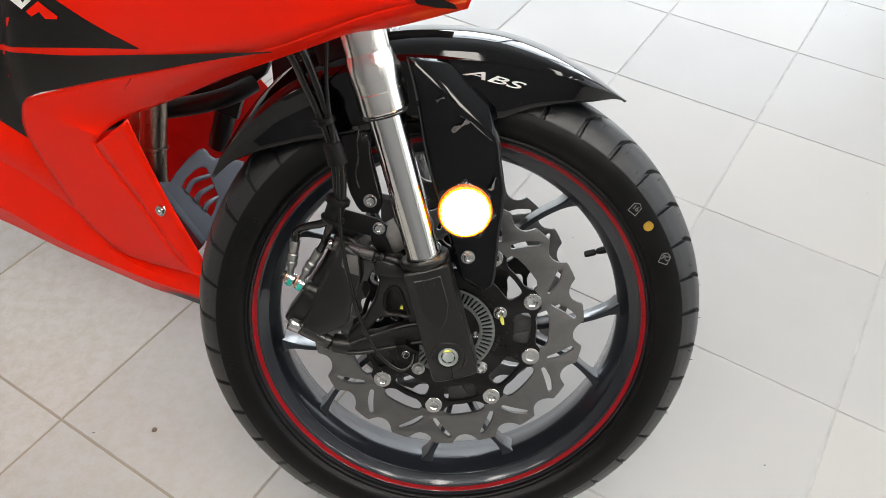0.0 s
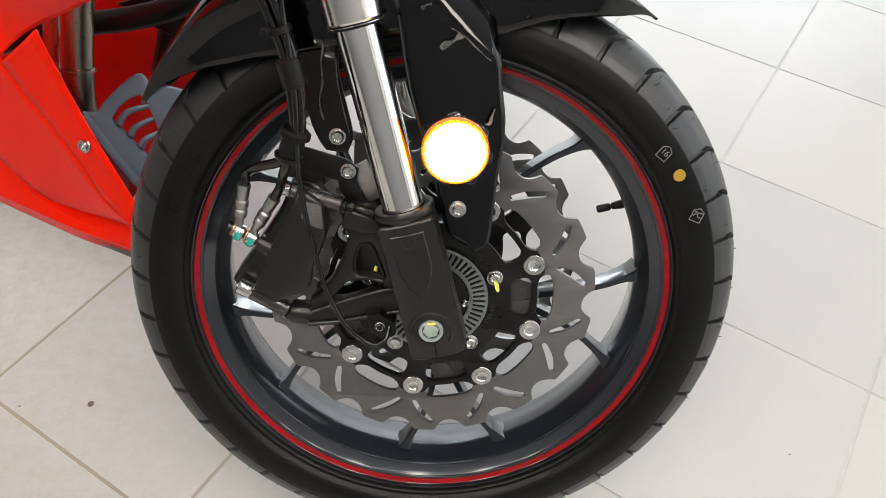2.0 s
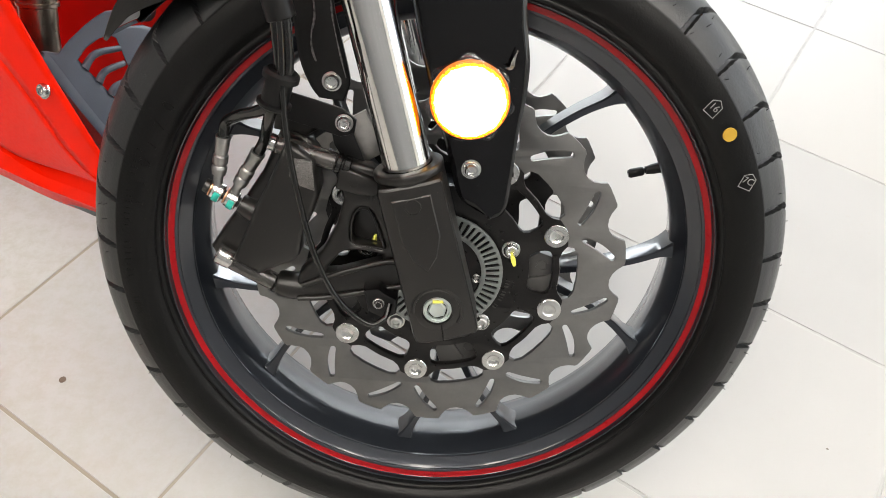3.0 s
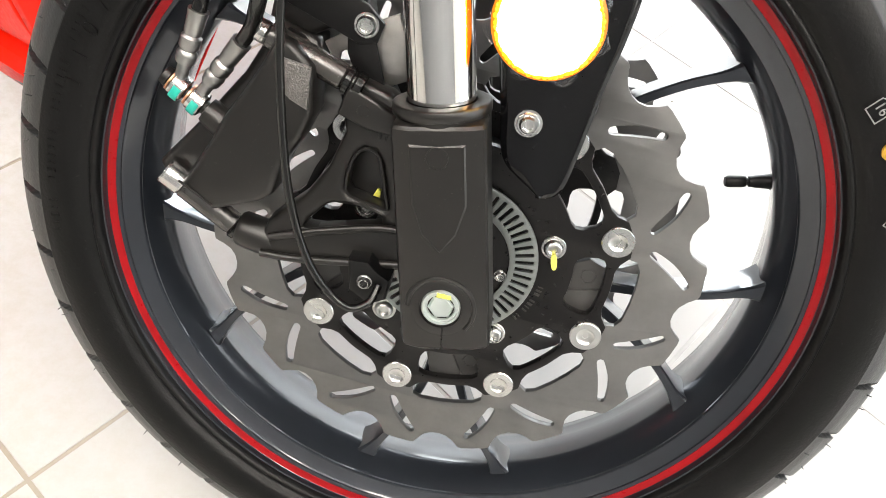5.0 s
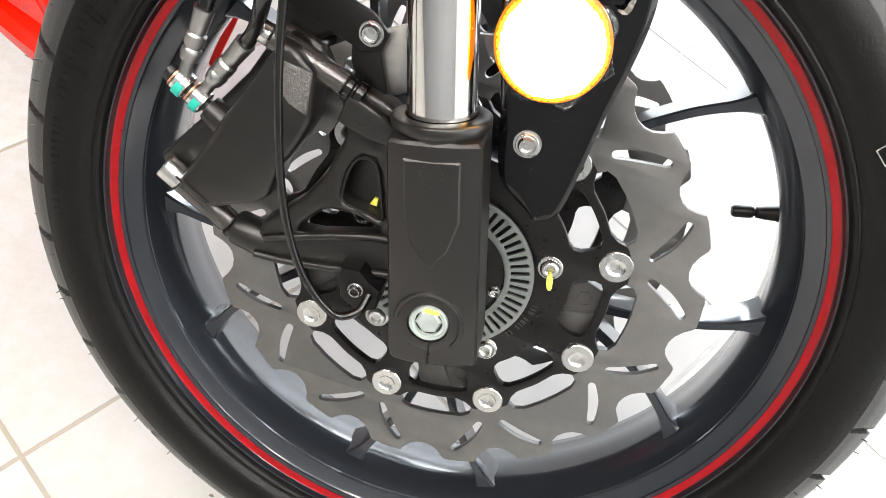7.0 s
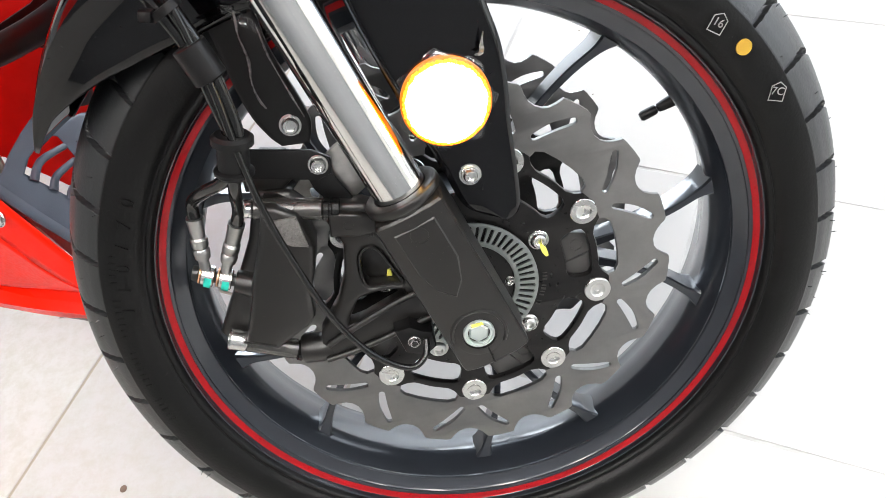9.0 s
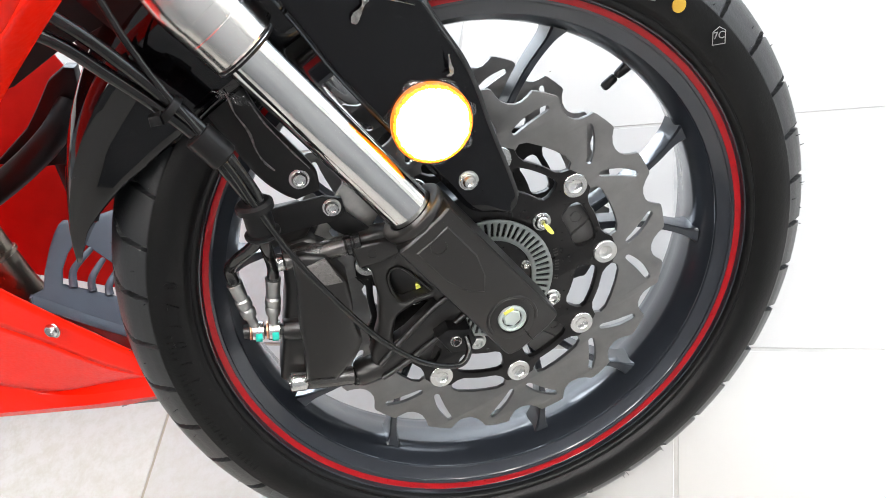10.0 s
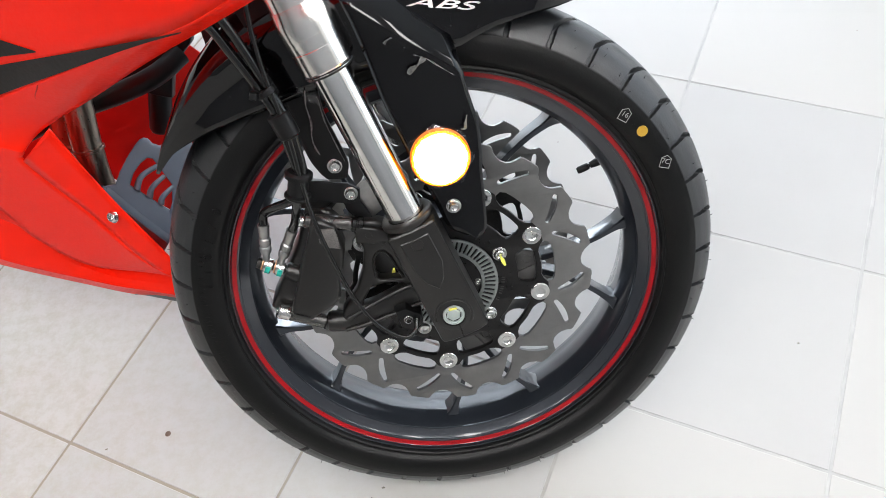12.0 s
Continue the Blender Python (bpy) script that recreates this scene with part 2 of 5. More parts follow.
# ---- building helpers ----
LEAN = -25.36
FRONT = Matrix.Translation((0, 0, 0.2796)) @ Matrix.Rotation(radians(LEAN), 4, "X")  # the steered, leaning front wheel's own axes
motorcycle = tagged(new("motorcycle"), "red sports motorcycle leaning on its stand, amber indicator lit", "motorcycle")


def part(name, shape, mat, parent, label="", angle=38, flat_shade=False):
    """One mesh object under a thing or a part; shape: a bmesh or a mesh."""
    if isinstance(shape, bmesh.types.BMesh):
        mesh = bpy.data.meshes.new(name)
        bmesh.ops.recalc_face_normals(shape, faces=shape.faces)
        shape.to_mesh(mesh)
        shape.free()
    else:
        mesh = shape
    mesh.name = name
    mesh.materials.clear()
    mesh.materials.append(mat)
    if not flat_shade:
        mesh.polygons.foreach_set("use_smooth", [True] * len(mesh.polygons))
        mesh.set_sharp_from_angle(angle=radians(angle))
    ob = new(name, mesh)
    ob.parent = parent
    if parent is motorcycle:
        ob.matrix_basis = FRONT
    if label:
        ob["label"] = label
    return ob


def smooth_line(points, steps=8, closed=False):
    """A Catmull-Rom line through the points."""
    pts = [Vector(p) for p in points]
    n, out = len(pts), []
    for i in range(n if closed else n - 1):
        if closed:
            a, b, c, d = (pts[(i + k) % n] for k in (-1, 0, 1, 2))
        else:
            a, b, c, d = pts[max(i - 1, 0)], pts[i], pts[i + 1], pts[min(i + 2, n - 1)]
        for k in range(steps):
            t = k / steps
            out.append(0.5 * (2 * b + (c - a) * t + (2 * a - 5 * b + 4 * c - d) * t * t + (3 * b - a - 3 * c + d) * t**3))
    if not closed:
        out.append(pts[-1])
    return out


def flat(loops, y0, y1, bevel=0.0006):
    """A plate with holes and softly broken edges: loops of (x, z), from y0 to y1."""
    cu = bpy.data.curves.new("outline", "CURVE")
    cu.dimensions, cu.fill_mode = "2D", "BOTH"
    for loop in loops:
        sp = cu.splines.new("POLY")
        sp.points.add(len(loop) - 1)
        for p, q in zip(sp.points, loop):
            p.co = (q[0], q[1], 0, 1)
        sp.use_cyclic_u = True
    cu.extrude, cu.bevel_depth, cu.offset, cu.bevel_resolution = abs(y1 - y0) / 2 - bevel, bevel, -bevel, 1
    ob = new("outline", cu)
    bpy.context.view_layer.update()
    mesh = bpy.data.meshes.new_from_object(ob.evaluated_get(bpy.context.evaluated_depsgraph_get()))
    bpy.data.objects.remove(ob)
    bpy.data.curves.remove(cu)
    bm = bmesh.new()
    bm.from_mesh(mesh)
    bmesh.ops.remove_doubles(bm, verts=bm.verts, dist=1e-6)
    bm.to_mesh(mesh)
    bm.free()
    mesh.transform(Matrix.Translation((0, (y0 + y1) / 2, 0)) @ Matrix.Rotation(radians(90), 4, "X"))
    return mesh


def polar(r, degrees):
    return (r * math.cos(radians(degrees)), r * math.sin(radians(degrees)))


def ring(r, n=96):
    return [polar(r, 360 * k / n) for k in range(n)]


def sheet(fn, nu, nv, closed_u=False, closed_v=False, bm=None):
    """A grid of faces through fn(i, j)."""
    bm = bm or bmesh.new()
    v = [[bm.verts.new(fn(i, j)) for j in range(nv)] for i in range(nu)]
    for i in range(nu if closed_u else nu - 1):
        for j in range(nv if closed_v else nv - 1):
            bm.faces.new((v[i][j], v[(i + 1) % nu][j], v[(i + 1) % nu][(j + 1) % nv], v[i][(j + 1) % nv]))
    return bm


def turned(profile, n=128, closed=True):
    """A body turned round the wheel's axle from (y, r)."""
    def at(i, j):
        a = math.tau * i / n
        y, r = profile[j]
        return (r * math.cos(a), y, r * math.sin(a))
    return sheet(at, n, len(profile), True, closed)


def lathe(p0, p1, profile, n=24, bm=None, roll=0.0):
    """A body turned round the line from p0 to p1: profile of (metres along it, radius)."""
    p0, p1 = Vector(p0), Vector(p1)
    q = (p1 - p0).to_track_quat("Z", "Y")
    bm = bm or bmesh.new()
    rings = []
    for s, r in profile:
        rings.append([bm.verts.new(p0 + q @ Vector((r * math.cos(math.tau * k / n + roll), r * math.sin(math.tau * k / n + roll), s))) for k in range(n)])
    for a, b in zip(rings, rings[1:]):
        for k in range(n):
            bm.faces.new((a[k], a[(k + 1) % n], b[(k + 1) % n], b[k]))
    bm.faces.new(rings[0])
    bm.faces.new(rings[-1])
    return bm


def rod(p0, p1, r, n=20, bm=None, soft=0.0008):
    d = (Vector(p1) - Vector(p0)).length
    return lathe(p0, p1, [(0, r - soft), (soft, r), (d - soft, r), (d, r - soft)], n, bm)


def tube(points, radius, n=12, bm=None, steps=8):
    """A bent round bar or hose; radius: one number, or a function of 0..1."""
    line = smooth_line(points, steps)
    bm = bm or bmesh.new()
    up, rings = Vector((0, 1, 0)), []
    for i, p in enumerate(line):
        d = (line[min(i + 1, len(line) - 1)] - line[max(i - 1, 0)]).normalized()
        side = up.cross(d)
        if side.length < 1e-4:
            side = Vector((1, 0, 0)).cross(d)
        side.normalize()
        over = d.cross(side)
        up = over
        r = radius(i / (len(line) - 1)) if callable(radius) else radius
        rings.append([bm.verts.new(p + r * (math.cos(math.tau * k / n) * side + math.sin(math.tau * k / n) * over)) for k in range(n)])
    for a, b in zip(rings, rings[1:]):
        for k in range(n):
            bm.faces.new((a[k], a[(k + 1) % n], b[(k + 1) % n], b[k]))
    bm.faces.new(rings[0])
    bm.faces.new(rings[-1])
    return bm


def screw(place, out, r, depth, socket=0.5, n=30):
    """A flanged button screw with a hexagon socket, whose head stands depth proud of place along out."""
    place, out = Vector(place), Vector(out).normalized()
    q, s, bm, rings = out.to_track_quat("Z", "Y"), r * socket, bmesh.new(), []
    for h, radius, six in ((0, r, 0), (0.22, r, 0), (0.30, r * 0.95, 0), (0.30, r * 0.80, 0), (0.62, r * 0.77, 0), (0.90, r * 0.66, 0), (1.0, s * 1.25, 0), (0.97, s * 1.05, 1), (0.25, s * 1.0, 1), (0.20, s * 0.5, 0)):
        ring_verts = []
        for k in range(n):
            a = math.tau * k / n
            rad = radius * (math.cos(math.pi / 6) / math.cos((a + 0.3) % (math.pi / 3) - math.pi / 6) if six else 1)
            ring_verts.append(bm.verts.new(place + q @ Vector((rad * math.cos(a), rad * math.sin(a), h * depth))))
        rings.append(ring_verts)
    for a, b in zip(rings, rings[1:]):
        for k in range(n):
            bm.faces.new((a[k], a[(k + 1) % n], b[(k + 1) % n], b[k]))
    bm.faces.new(rings[0])
    bm.faces.new(rings[-1])
    return bm


def thicken(ob, metres, offset=1.0):
    mod = ob.modifiers.new("thickness", "SOLIDIFY")
    mod.thickness, mod.offset = metres, offset
    return ob


def letters(text, size, depth, bold=0.0):
    cu = bpy.data.curves.new("letters", "FONT")
    cu.body, cu.size, cu.extrude, cu.offset, cu.align_x, cu.align_y = text, size, depth, bold, "CENTER", "CENTER"
    ob = new("letters", cu)
    bpy.context.view_layer.update()
    mesh = bpy.data.meshes.new_from_object(ob.evaluated_get(bpy.context.evaluated_depsgraph_get()))
    bpy.data.objects.remove(ob)
    bpy.data.curves.remove(cu)
    return mesh


# ---- the room ----
TILE_SIZE, TILE_TURN, TILE_AT = 0.3241, -31.37, (0.5485, 1.2238)
ROOM = (-3.2, 3.8, -2.8, 4.2)
HEIGHT = 3.0


def box(x0, x1, y0, y1, z0, z1, bm=None):
    bm = bm or bmesh.new()
    made = bmesh.ops.create_cube(bm, size=1)["verts"]
    for v in made:
        v.co = ((x0 + x1) / 2 + v.co.x * (x1 - x0), (y0 + y1) / 2 + v.co.y * (y1 - y0), (z0 + z1) / 2 + v.co.z * (z1 - z0))
    return bm


def setting(name, bm, mat, label):
    ob = part(name, bm, mat, None, flat_shade=True)
    return tagged(ob, label, name.split("_")[0], kind="structure")


x0, x1, y0, y1 = ROOM
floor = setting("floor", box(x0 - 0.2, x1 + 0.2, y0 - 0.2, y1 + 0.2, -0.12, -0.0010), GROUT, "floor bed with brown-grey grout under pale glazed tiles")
setting("ceiling", box(x0 - 0.2, x1 + 0.2, y0 - 0.2, y1 + 0.2, HEIGHT, HEIGHT + 0.12), CEILING, "plain grey painted showroom ceiling")
# Unseen closing walls, toned dark so the bike reflects a dim room.
setting("wall_west", box(x0 - 0.2, x0, y0, y1, -0.0025, HEIGHT), GREY_WALL, "plain grey unseen west wall, toned for reflections")
setting("wall_south", box(x0 - 0.2, x1 + 0.2, y0 - 0.2, y0, -0.0025, HEIGHT), DIM, "plain grey unseen south wall, toned for reflections")
# shop-front openings to the east and north
bm = box(x1, x1 + 0.2, y0, y1, -0.0025, 0.25)
box(x1, x1 + 0.2, y0, y1, 2.7, HEIGHT, bm)
box(x1, x1 + 0.2, y0, -1.6, 0.25, 2.7, bm)
box(x1, x1 + 0.2, 3.4, y1, 0.25, 2.7, bm)
setting("wall_east", bm, WALL, "white wall with a wide shop-front opening")
bm = box(x0 - 0.2, x1 + 0.2, y1, y1 + 0.2, -0.0025, 0.10)
box(x0 - 0.2, x1 + 0.2, y1, y1 + 0.2, 2.7, HEIGHT, bm)
box(x0 - 0.2, -1.2, y1, y1 + 0.2, 0.10, 2.7, bm)
box(3.0, x1 + 0.2, y1, y1 + 0.2, 0.10, 2.7, bm)
setting("wall_north", bm, WALL, "white wall with a wide shop-front opening")
window_light("window_light_east", (x1 + 0.09, 0.9, 1.5), (0, 0.9, 1.2), 5.0, 2.4, EAST_WATTS, (0.86, 0.93, 1.0))
window_light("window_light_north", (0.9, y1 + 0.09, 1.5), (0.9, 0, 1.2), 4.2, 2.4, NORTH_WATTS, (0.84, 0.92, 1.0))



def shop_front(name, m, width, bars):
    """Unseen aluminium mullions and a transom in a shop-front opening, added to stripe reflections; m: the opening's
    middle at the floor.
    """
    frame_ob = tagged(new(name), "unseen dark aluminium shop-front frame, added to stripe reflections", "window", kind="structure")
    for k in range(bars + 1):
        x = -width / 2 + width * k / bars
        part("mullion", box(x - 0.035, x + 0.035, -0.04, 0.04, 0.25, 2.7), FRAME, frame_ob, flat_shade=True)
        if k < bars:
            part("transom", box(x + 0.036, x + width / bars - 0.036, -0.03, 0.03, 2.05, 2.11), FRAME, frame_ob, flat_shade=True)
    frame_ob.matrix_basis = m
    return frame_ob


shop_front("window_1", pose(0.9, y1 + 0.005, 0), 4.1, 4)
shop_front("window_2", pose(x1 + 0.005, 0.9, 0, 0, 0, 90), 4.9, 5)

# Unseen batten lamps, added for overhead light and thin streaks in the chrome.
lamp = tagged(new("ceiling_batten_light"), "long white batten lamp added on the unseen ceiling for light and chrome streaks", "ceiling lamp", group="ceiling batten lights")
part("housing", box(-0.14, 0.14, -1.02, 1.02, -0.05, 0), WALL, lamp)
part("diffuser", box(-0.12, 0.12, -1.0, 1.0, -0.062, -0.0505), PANEL, lamp)
lamp.matrix_basis = pose(0.1, -1.35, HEIGHT)
for lx in (-1.9, -0.9, 1.1, 2.1, 3.1):
    copy_thing(lamp, pose(lx, -1.35, HEIGHT))

# ---- tyre ----
WHEEL_GROOVES = 40
side_line = smooth_line([(-0.0430, 0.2330), (-0.0478, 0.2346), (-0.0496, 0.2366), (-0.0492, 0.2386), (-0.0484, 0.2400), (-0.0528, 0.2450), (-0.0553, 0.2530), (-0.0550, 0.2620), (-0.0532, 0.2690), (-0.0526, 0.2703)], 4)
tread_line = smooth_line([(-0.0520, 0.2712), (-0.0475, 0.2795), (-0.0380, 0.2905), (-0.0220, 0.2982), (0, 0.3010)], 9)
half = side_line + tread_line
SECTION = [(p.x, p.y) for p in half] + [(-p.x * 1.18, p.y) for p in reversed(half[:-1])]


def groove_depth(degrees, y, r):
    """How deep the tread is cut there: slanting sipes that bend forward at the shoulder."""
    if r < 0.2706:
        return 0.0
    side = 1 if y < 0 else -1
    k = (degrees * side + (0 if side > 0 else 4.5)) % (360 / WHEEL_GROOVES) - 180 / WHEEL_GROOVES
    s = abs(y)
    if not 0.006 < s < 0.0525:
        return 0.0
    line = 2.2 - (0.0500 - s) * 40 if s > 0.038 else 1.72 - (0.038 - s) * 150
    wide = 0.36 + 6 * max(0.0, s - 0.02)
    off = abs(k - line)
    off = min(off, abs(off - 360 / WHEEL_GROOVES))
    return 0.0055 * max(0.0, min(1.0, (wide - off) / 0.10))


def tyre_point(i, j):
    a = 360 * i / 2400
    y, r = SECTION[j]
    d = groove_depth(a, y, r)
    rr, yy = r - d * 0.95, y * (1 - d * 0.3 / 0.05)
    return (rr * math.cos(radians(a)), yy, rr * math.sin(radians(a)))


tyre = part("tyre", sheet(tyre_point, 2400, len(SECTION), True, False), RUBBER, motorcycle, "black road tyre with slanting tread grooves", angle=30)


rng = random.Random(11)
hairs = bmesh.new()
for n in range(110):
    a, (y, r) = rng.uniform(0, 360), tread_line[rng.choice((3, 9, 14, 20, 27))].xy
    m = Matrix.Rotation(-radians(a), 4, "Y")
    tilt = Vector((1, rng.uniform(-0.5, 0.5) - (0.6 if y < -0.04 else 0), rng.uniform(-0.5, 0.5))).normalized()
    root = Vector((r - 0.0004, y * rng.choice((1, 1, -1)), 0))
    lathe(m @ root, m @ (root + tilt), [(0, 0.00045), (rng.uniform(0.002, 0.0045), 0.00028)], 5, hairs)
tagged(part("rubber_hairs", hairs, RUBBER, tyre), kind="stuff")


def on_sidewall(mesh, radius, degrees, spin, out=0.0005, lean=0.12):
    """Lays flat lettering on the tyre's near sidewall."""
    m = Matrix.Rotation(-radians(degrees), 4, "Y") @ Matrix.Translation((radius, -0.0556 - out, 0)) @ Matrix.Rotation(radians(-90 + spin), 4, "Y") @ Matrix.Rotation(radians(90), 4, "X")
    mesh.transform(m)
    return mesh


def house_mark(text, spin, radius, degrees):
    w, hgt = 0.0055, 0.0070
    outer = [(-w, -hgt), (w, -hgt), (w, hgt * 0.5), (0, hgt), (-w, hgt * 0.5)]
    inner = [(x * 0.88, y * 0.9) for x, y in outer]
    me = flat([outer, inner], -0.0002, 0.0002, 0.00005)
    me.transform(Matrix.Rotation(radians(-90), 4, "X"))
    part("house_mark", on_sidewall(me, radius, degrees, spin), GREY_INK, tyre)
    part("mark_text", on_sidewall(letters(text, 0.0078, 0.0002), radius, degrees, spin), GREY_INK, tyre)


house_mark("16", 165, 0.2560, 38.4)
house_mark("7C", 132, 0.2600, 23.0)
bm = bmesh.new()
lathe((0.2573 * math.cos(radians(32.6)), -0.0545, 0.2573 * math.sin(radians(32.6))), (0.2573 * math.cos(radians(32.6)), -0.0570, 0.2573 * math.sin(radians(32.6))), [(0, 0.0055), (0.002, 0.0055)], 24, bm)
part("balance_dot", bm, OCHRE, tyre)
for n, ch in enumerate("110/70"):
    part("size_letter", on_sidewall(letters(ch, 0.014, 0.0003), 0.2525, 168.0 - 4.0 * n, 180, 0.0003), RUBBER, tyre)

moulded = bmesh.new()
for k in range(30):
    if k % 9 in (5, 6):
        continue
    m = Matrix.Rotation(-radians(158 + 1.15 * k), 4, "Y") @ Matrix.Translation((0.2600, -0.0555, 0))
    for v in bmesh.ops.create_cube(moulded, size=1)["verts"]:
        v.co = m @ Vector((v.co.x * (0.0045 + 0.001 * (k % 2)), v.co.y * 0.0007, v.co.z * (0.0008 + 0.0011 * (k % 3 == 0))))
tagged(part("moulded_line", moulded, RUBBER, tyre, "fine raised line moulded on the sidewall"), kind="stuff")

# ---- rim, spokes, hub ----
RIM_SECTION = [(-0.0430, 0.2348), (-0.0446, 0.2340), (-0.0441, 0.2324), (-0.0402, 0.2317), (-0.0388, 0.2300), (-0.0380, 0.2246), (-0.0374, 0.2238), (-0.0362, 0.2236), (-0.0352, 0.2226), (-0.0318, 0.2150), (-0.0310, 0.2136), (-0.0296, 0.2128), (-0.0280, 0.2129), (-0.0264, 0.2120), (-0.0180, 0.2078), (-0.0100, 0.2050), (-0.0060, 0.2042), (-0.0030, 0.2043), (0.0100, 0.2064), (0.0230, 0.2089), (0.0245, 0.2096), (0.0380, 0.2128), (0.0460, 0.2150), (0.0485, 0.2175), (0.0505, 0.2270), (0.0515, 0.2330), (0.0500, 0.2345), (0.0480, 0.2300), (0.0420, 0.2230), (0.0300, 0.2180), (0.0100, 0.2140), (-0.0100, 0.2130), (-0.0200, 0.2180), (-0.0290, 0.2250), (-0.0310, 0.2330), (-0.0390, 0.2350)]
rim = part("rim", turned(RIM_SECTION, 192), RIM, motorcycle, "dark blue-grey cast alloy rim with a red stripe", angle=30)
part("red_stripe", turned([(-0.0402, 0.2311), (-0.0394, 0.2298), (-0.0386, 0.2263), (-0.0376, 0.2262), (-0.0384, 0.2309)], 192), RED_STRIPE, rim, "red reflective stripe round the flange", angle=60)
part("red_stripe", turned([(0.0527, 0.2330), (0.0520, 0.2318), (0.0516, 0.2272), (0.0510, 0.2272), (0.0517, 0.2332)], 192), RED_STRIPE, rim, "red reflective stripe round the flange", angle=60)
part("hub", turned([(-0.036, 0.022), (-0.037, 0.03), (-0.034, 0.046), (-0.012, 0.05), (0.040, 0.05), (0.073, 0.046), (0.077, 0.03), (0.076, 0.022)], 64), RIM, rim)


def spoke_mesh(middle, side):
    """One arm of a forked spoke, from the hub out to the rim."""
    stations = [(0.044, 0.0, 0.013, 0.016), (0.075, 2.0, 0.0085, 0.012), (0.105, 4.2, 0.0046, 0.0105), (0.142, 7.6, 0.0034, 0.0105), (0.172, 10.8, 0.0035, 0.0115), (0.195, 13.6, 0.0044, 0.0130), (0.2060, 14.8, 0.0082, 0.0150)]
    rings = []
    for r, off, w, d in stations:
        a = radians(middle + side * off)
        u, t = Vector((math.cos(a), 0, math.sin(a))), Vector((-math.sin(a), 0, math.cos(a)))
        rings.append([u * r + t * (w * x) + Vector((0, d * y, 0)) for x, y in ((-0.7, -1), (0.7, -1), (0.95, -0.86), (1, 0.1), (0.9, 1), (-0.9, 1), (-1, 0.1), (-0.95, -0.86))])
    lines = [smooth_line([g[k] for g in rings], 4) for k in range(8)]
    bm = sheet(lambda i, j: lines[j][i], len(lines[0]), 8, False, True)
    bm.faces.ensure_lookup_table()
    return bm


for k in range(5):
    for side in (-1, 1):
        part("spoke", spoke_mesh(-9.8 + 72 * k, side), RIM, rim, angle=26)
base, tip = Vector((0.1955, 0.0240, 0.0820)), Vector((0.1640, 0.0230, 0.0735))
vl = (tip - base).length
valve = part("valve_stem", lathe(base, tip, [(0, 0.0065), (0.002, 0.0062), (0.004, 0.005), (0.012, 0.0044), (0.017, 0.0036), (0.0175, 0.0024), (0.0185, 0.0024), (0.019, 0.0036), (0.021, 0.0041), (vl - 0.002, 0.0041), (vl, 0.003)], 18), PLASTIC, rim, "black rubber valve stem with cap")

# ---- brake discs ----
def wave_outline():
    pts = []
    for k in range(18):
        c = -1.0 + 20 * k
        for off, r in ((-9.0, 0.1595), (-7.4, 0.1597), (-5.9, 0.1592), (-4.9, 0.1545), (-3.4, 0.1498), (-1.6, 0.1476), (0.6, 0.1474), (2.6, 0.1492), (4.4, 0.1532), (5.8, 0.1585), (6.6, 0.1594), (9.5, 0.1596)):
            pts.append(polar(r, c + off))
    return pts


def slot(a0, r0, a1, r1, w, bow, n=7):
    """A curved slot with rounded ends between two polar places."""
    p0, p1 = Vector(polar(r0, a0)), Vector(polar(r1, a1))
    d = (p1 - p0).normalized()
    s = Vector((-d.y, d.x))
    mid = [p0.lerp(p1, t / n) + s * bow * math.sin(math.pi * t / n) for t in range(n + 1)]
    left, right = [], []
    for i, p in enumerate(mid):
        w_i = w * (0.8 + 0.25 * math.sin(math.pi * i / n))
        left.append(p + s * w_i)
        right.append(p - s * w_i)
    cap = lambda c, a: [c + w * 0.8 * (math.cos(q) * s * a + math.sin(q) * d * a) for q in (math.pi * 0.25, math.pi * 0.5, math.pi * 0.75)]  # noqa: E731
    return [tuple(p) for p in left + cap(p1, 1) + right[::-1] + cap(p0, -1)]


BOB = 21.35


def window(r0, r1, a0, a1, soft=0.004, n=8):
    """A ring-segment opening with rounded corners."""
    out = []
    da0, da1 = math.degrees(soft / r0), math.degrees(soft / r1)
    out += [polar(r0, a0 + da0 + (a1 - a0 - 2 * da0) * t / n) for t in range(n + 1)]
    out += [polar(r0 + soft * 0.3, a1 - da0 * 0.3), polar(r0 + soft, a1), polar(r1 - soft, a1), polar(r1 - soft * 0.3, a1 - da1 * 0.3)]
    out += [polar(r1, a1 - da1 - (a1 - a0 - 2 * da1) * t / n) for t in range(n + 1)]
    out += [polar(r1 - soft * 0.3, a0 + da1 * 0.3), polar(r1 - soft, a0), polar(r0 + soft, a0), polar(r0 + soft * 0.3, a0 + da0 * 0.3)]
    return out


def rotor_inner():
    """The rotor's inner edge, which steps inward round each button."""
    pts = []
    for k in range(9):
        c = BOB + 40 * k
        for off, r in ((-17, 0.1188), (-11, 0.1188), (-8, 0.1165), (-7, 0.111), (-5.4, 0.1068), (0, 0.1045), (5.4, 0.1068), (7, 0.111), (8, 0.1165), (11, 0.1188), (17, 0.1188)):
            pts.append(polar(r, c + off))
    return pts


def disc_loops():
    loops = [wave_outline(), rotor_inner()]
    for k in range(9):
        b = BOB - 1.4 + 40 * k
        loops.append(slot(b - 3.9, 0.1262, b - 12.4, 0.1482, 0.0032, 0.0014))
        loops.append(slot(b + 3.7, 0.1262, b + 11.6, 0.1482, 0.0032, -0.0014))
    return loops


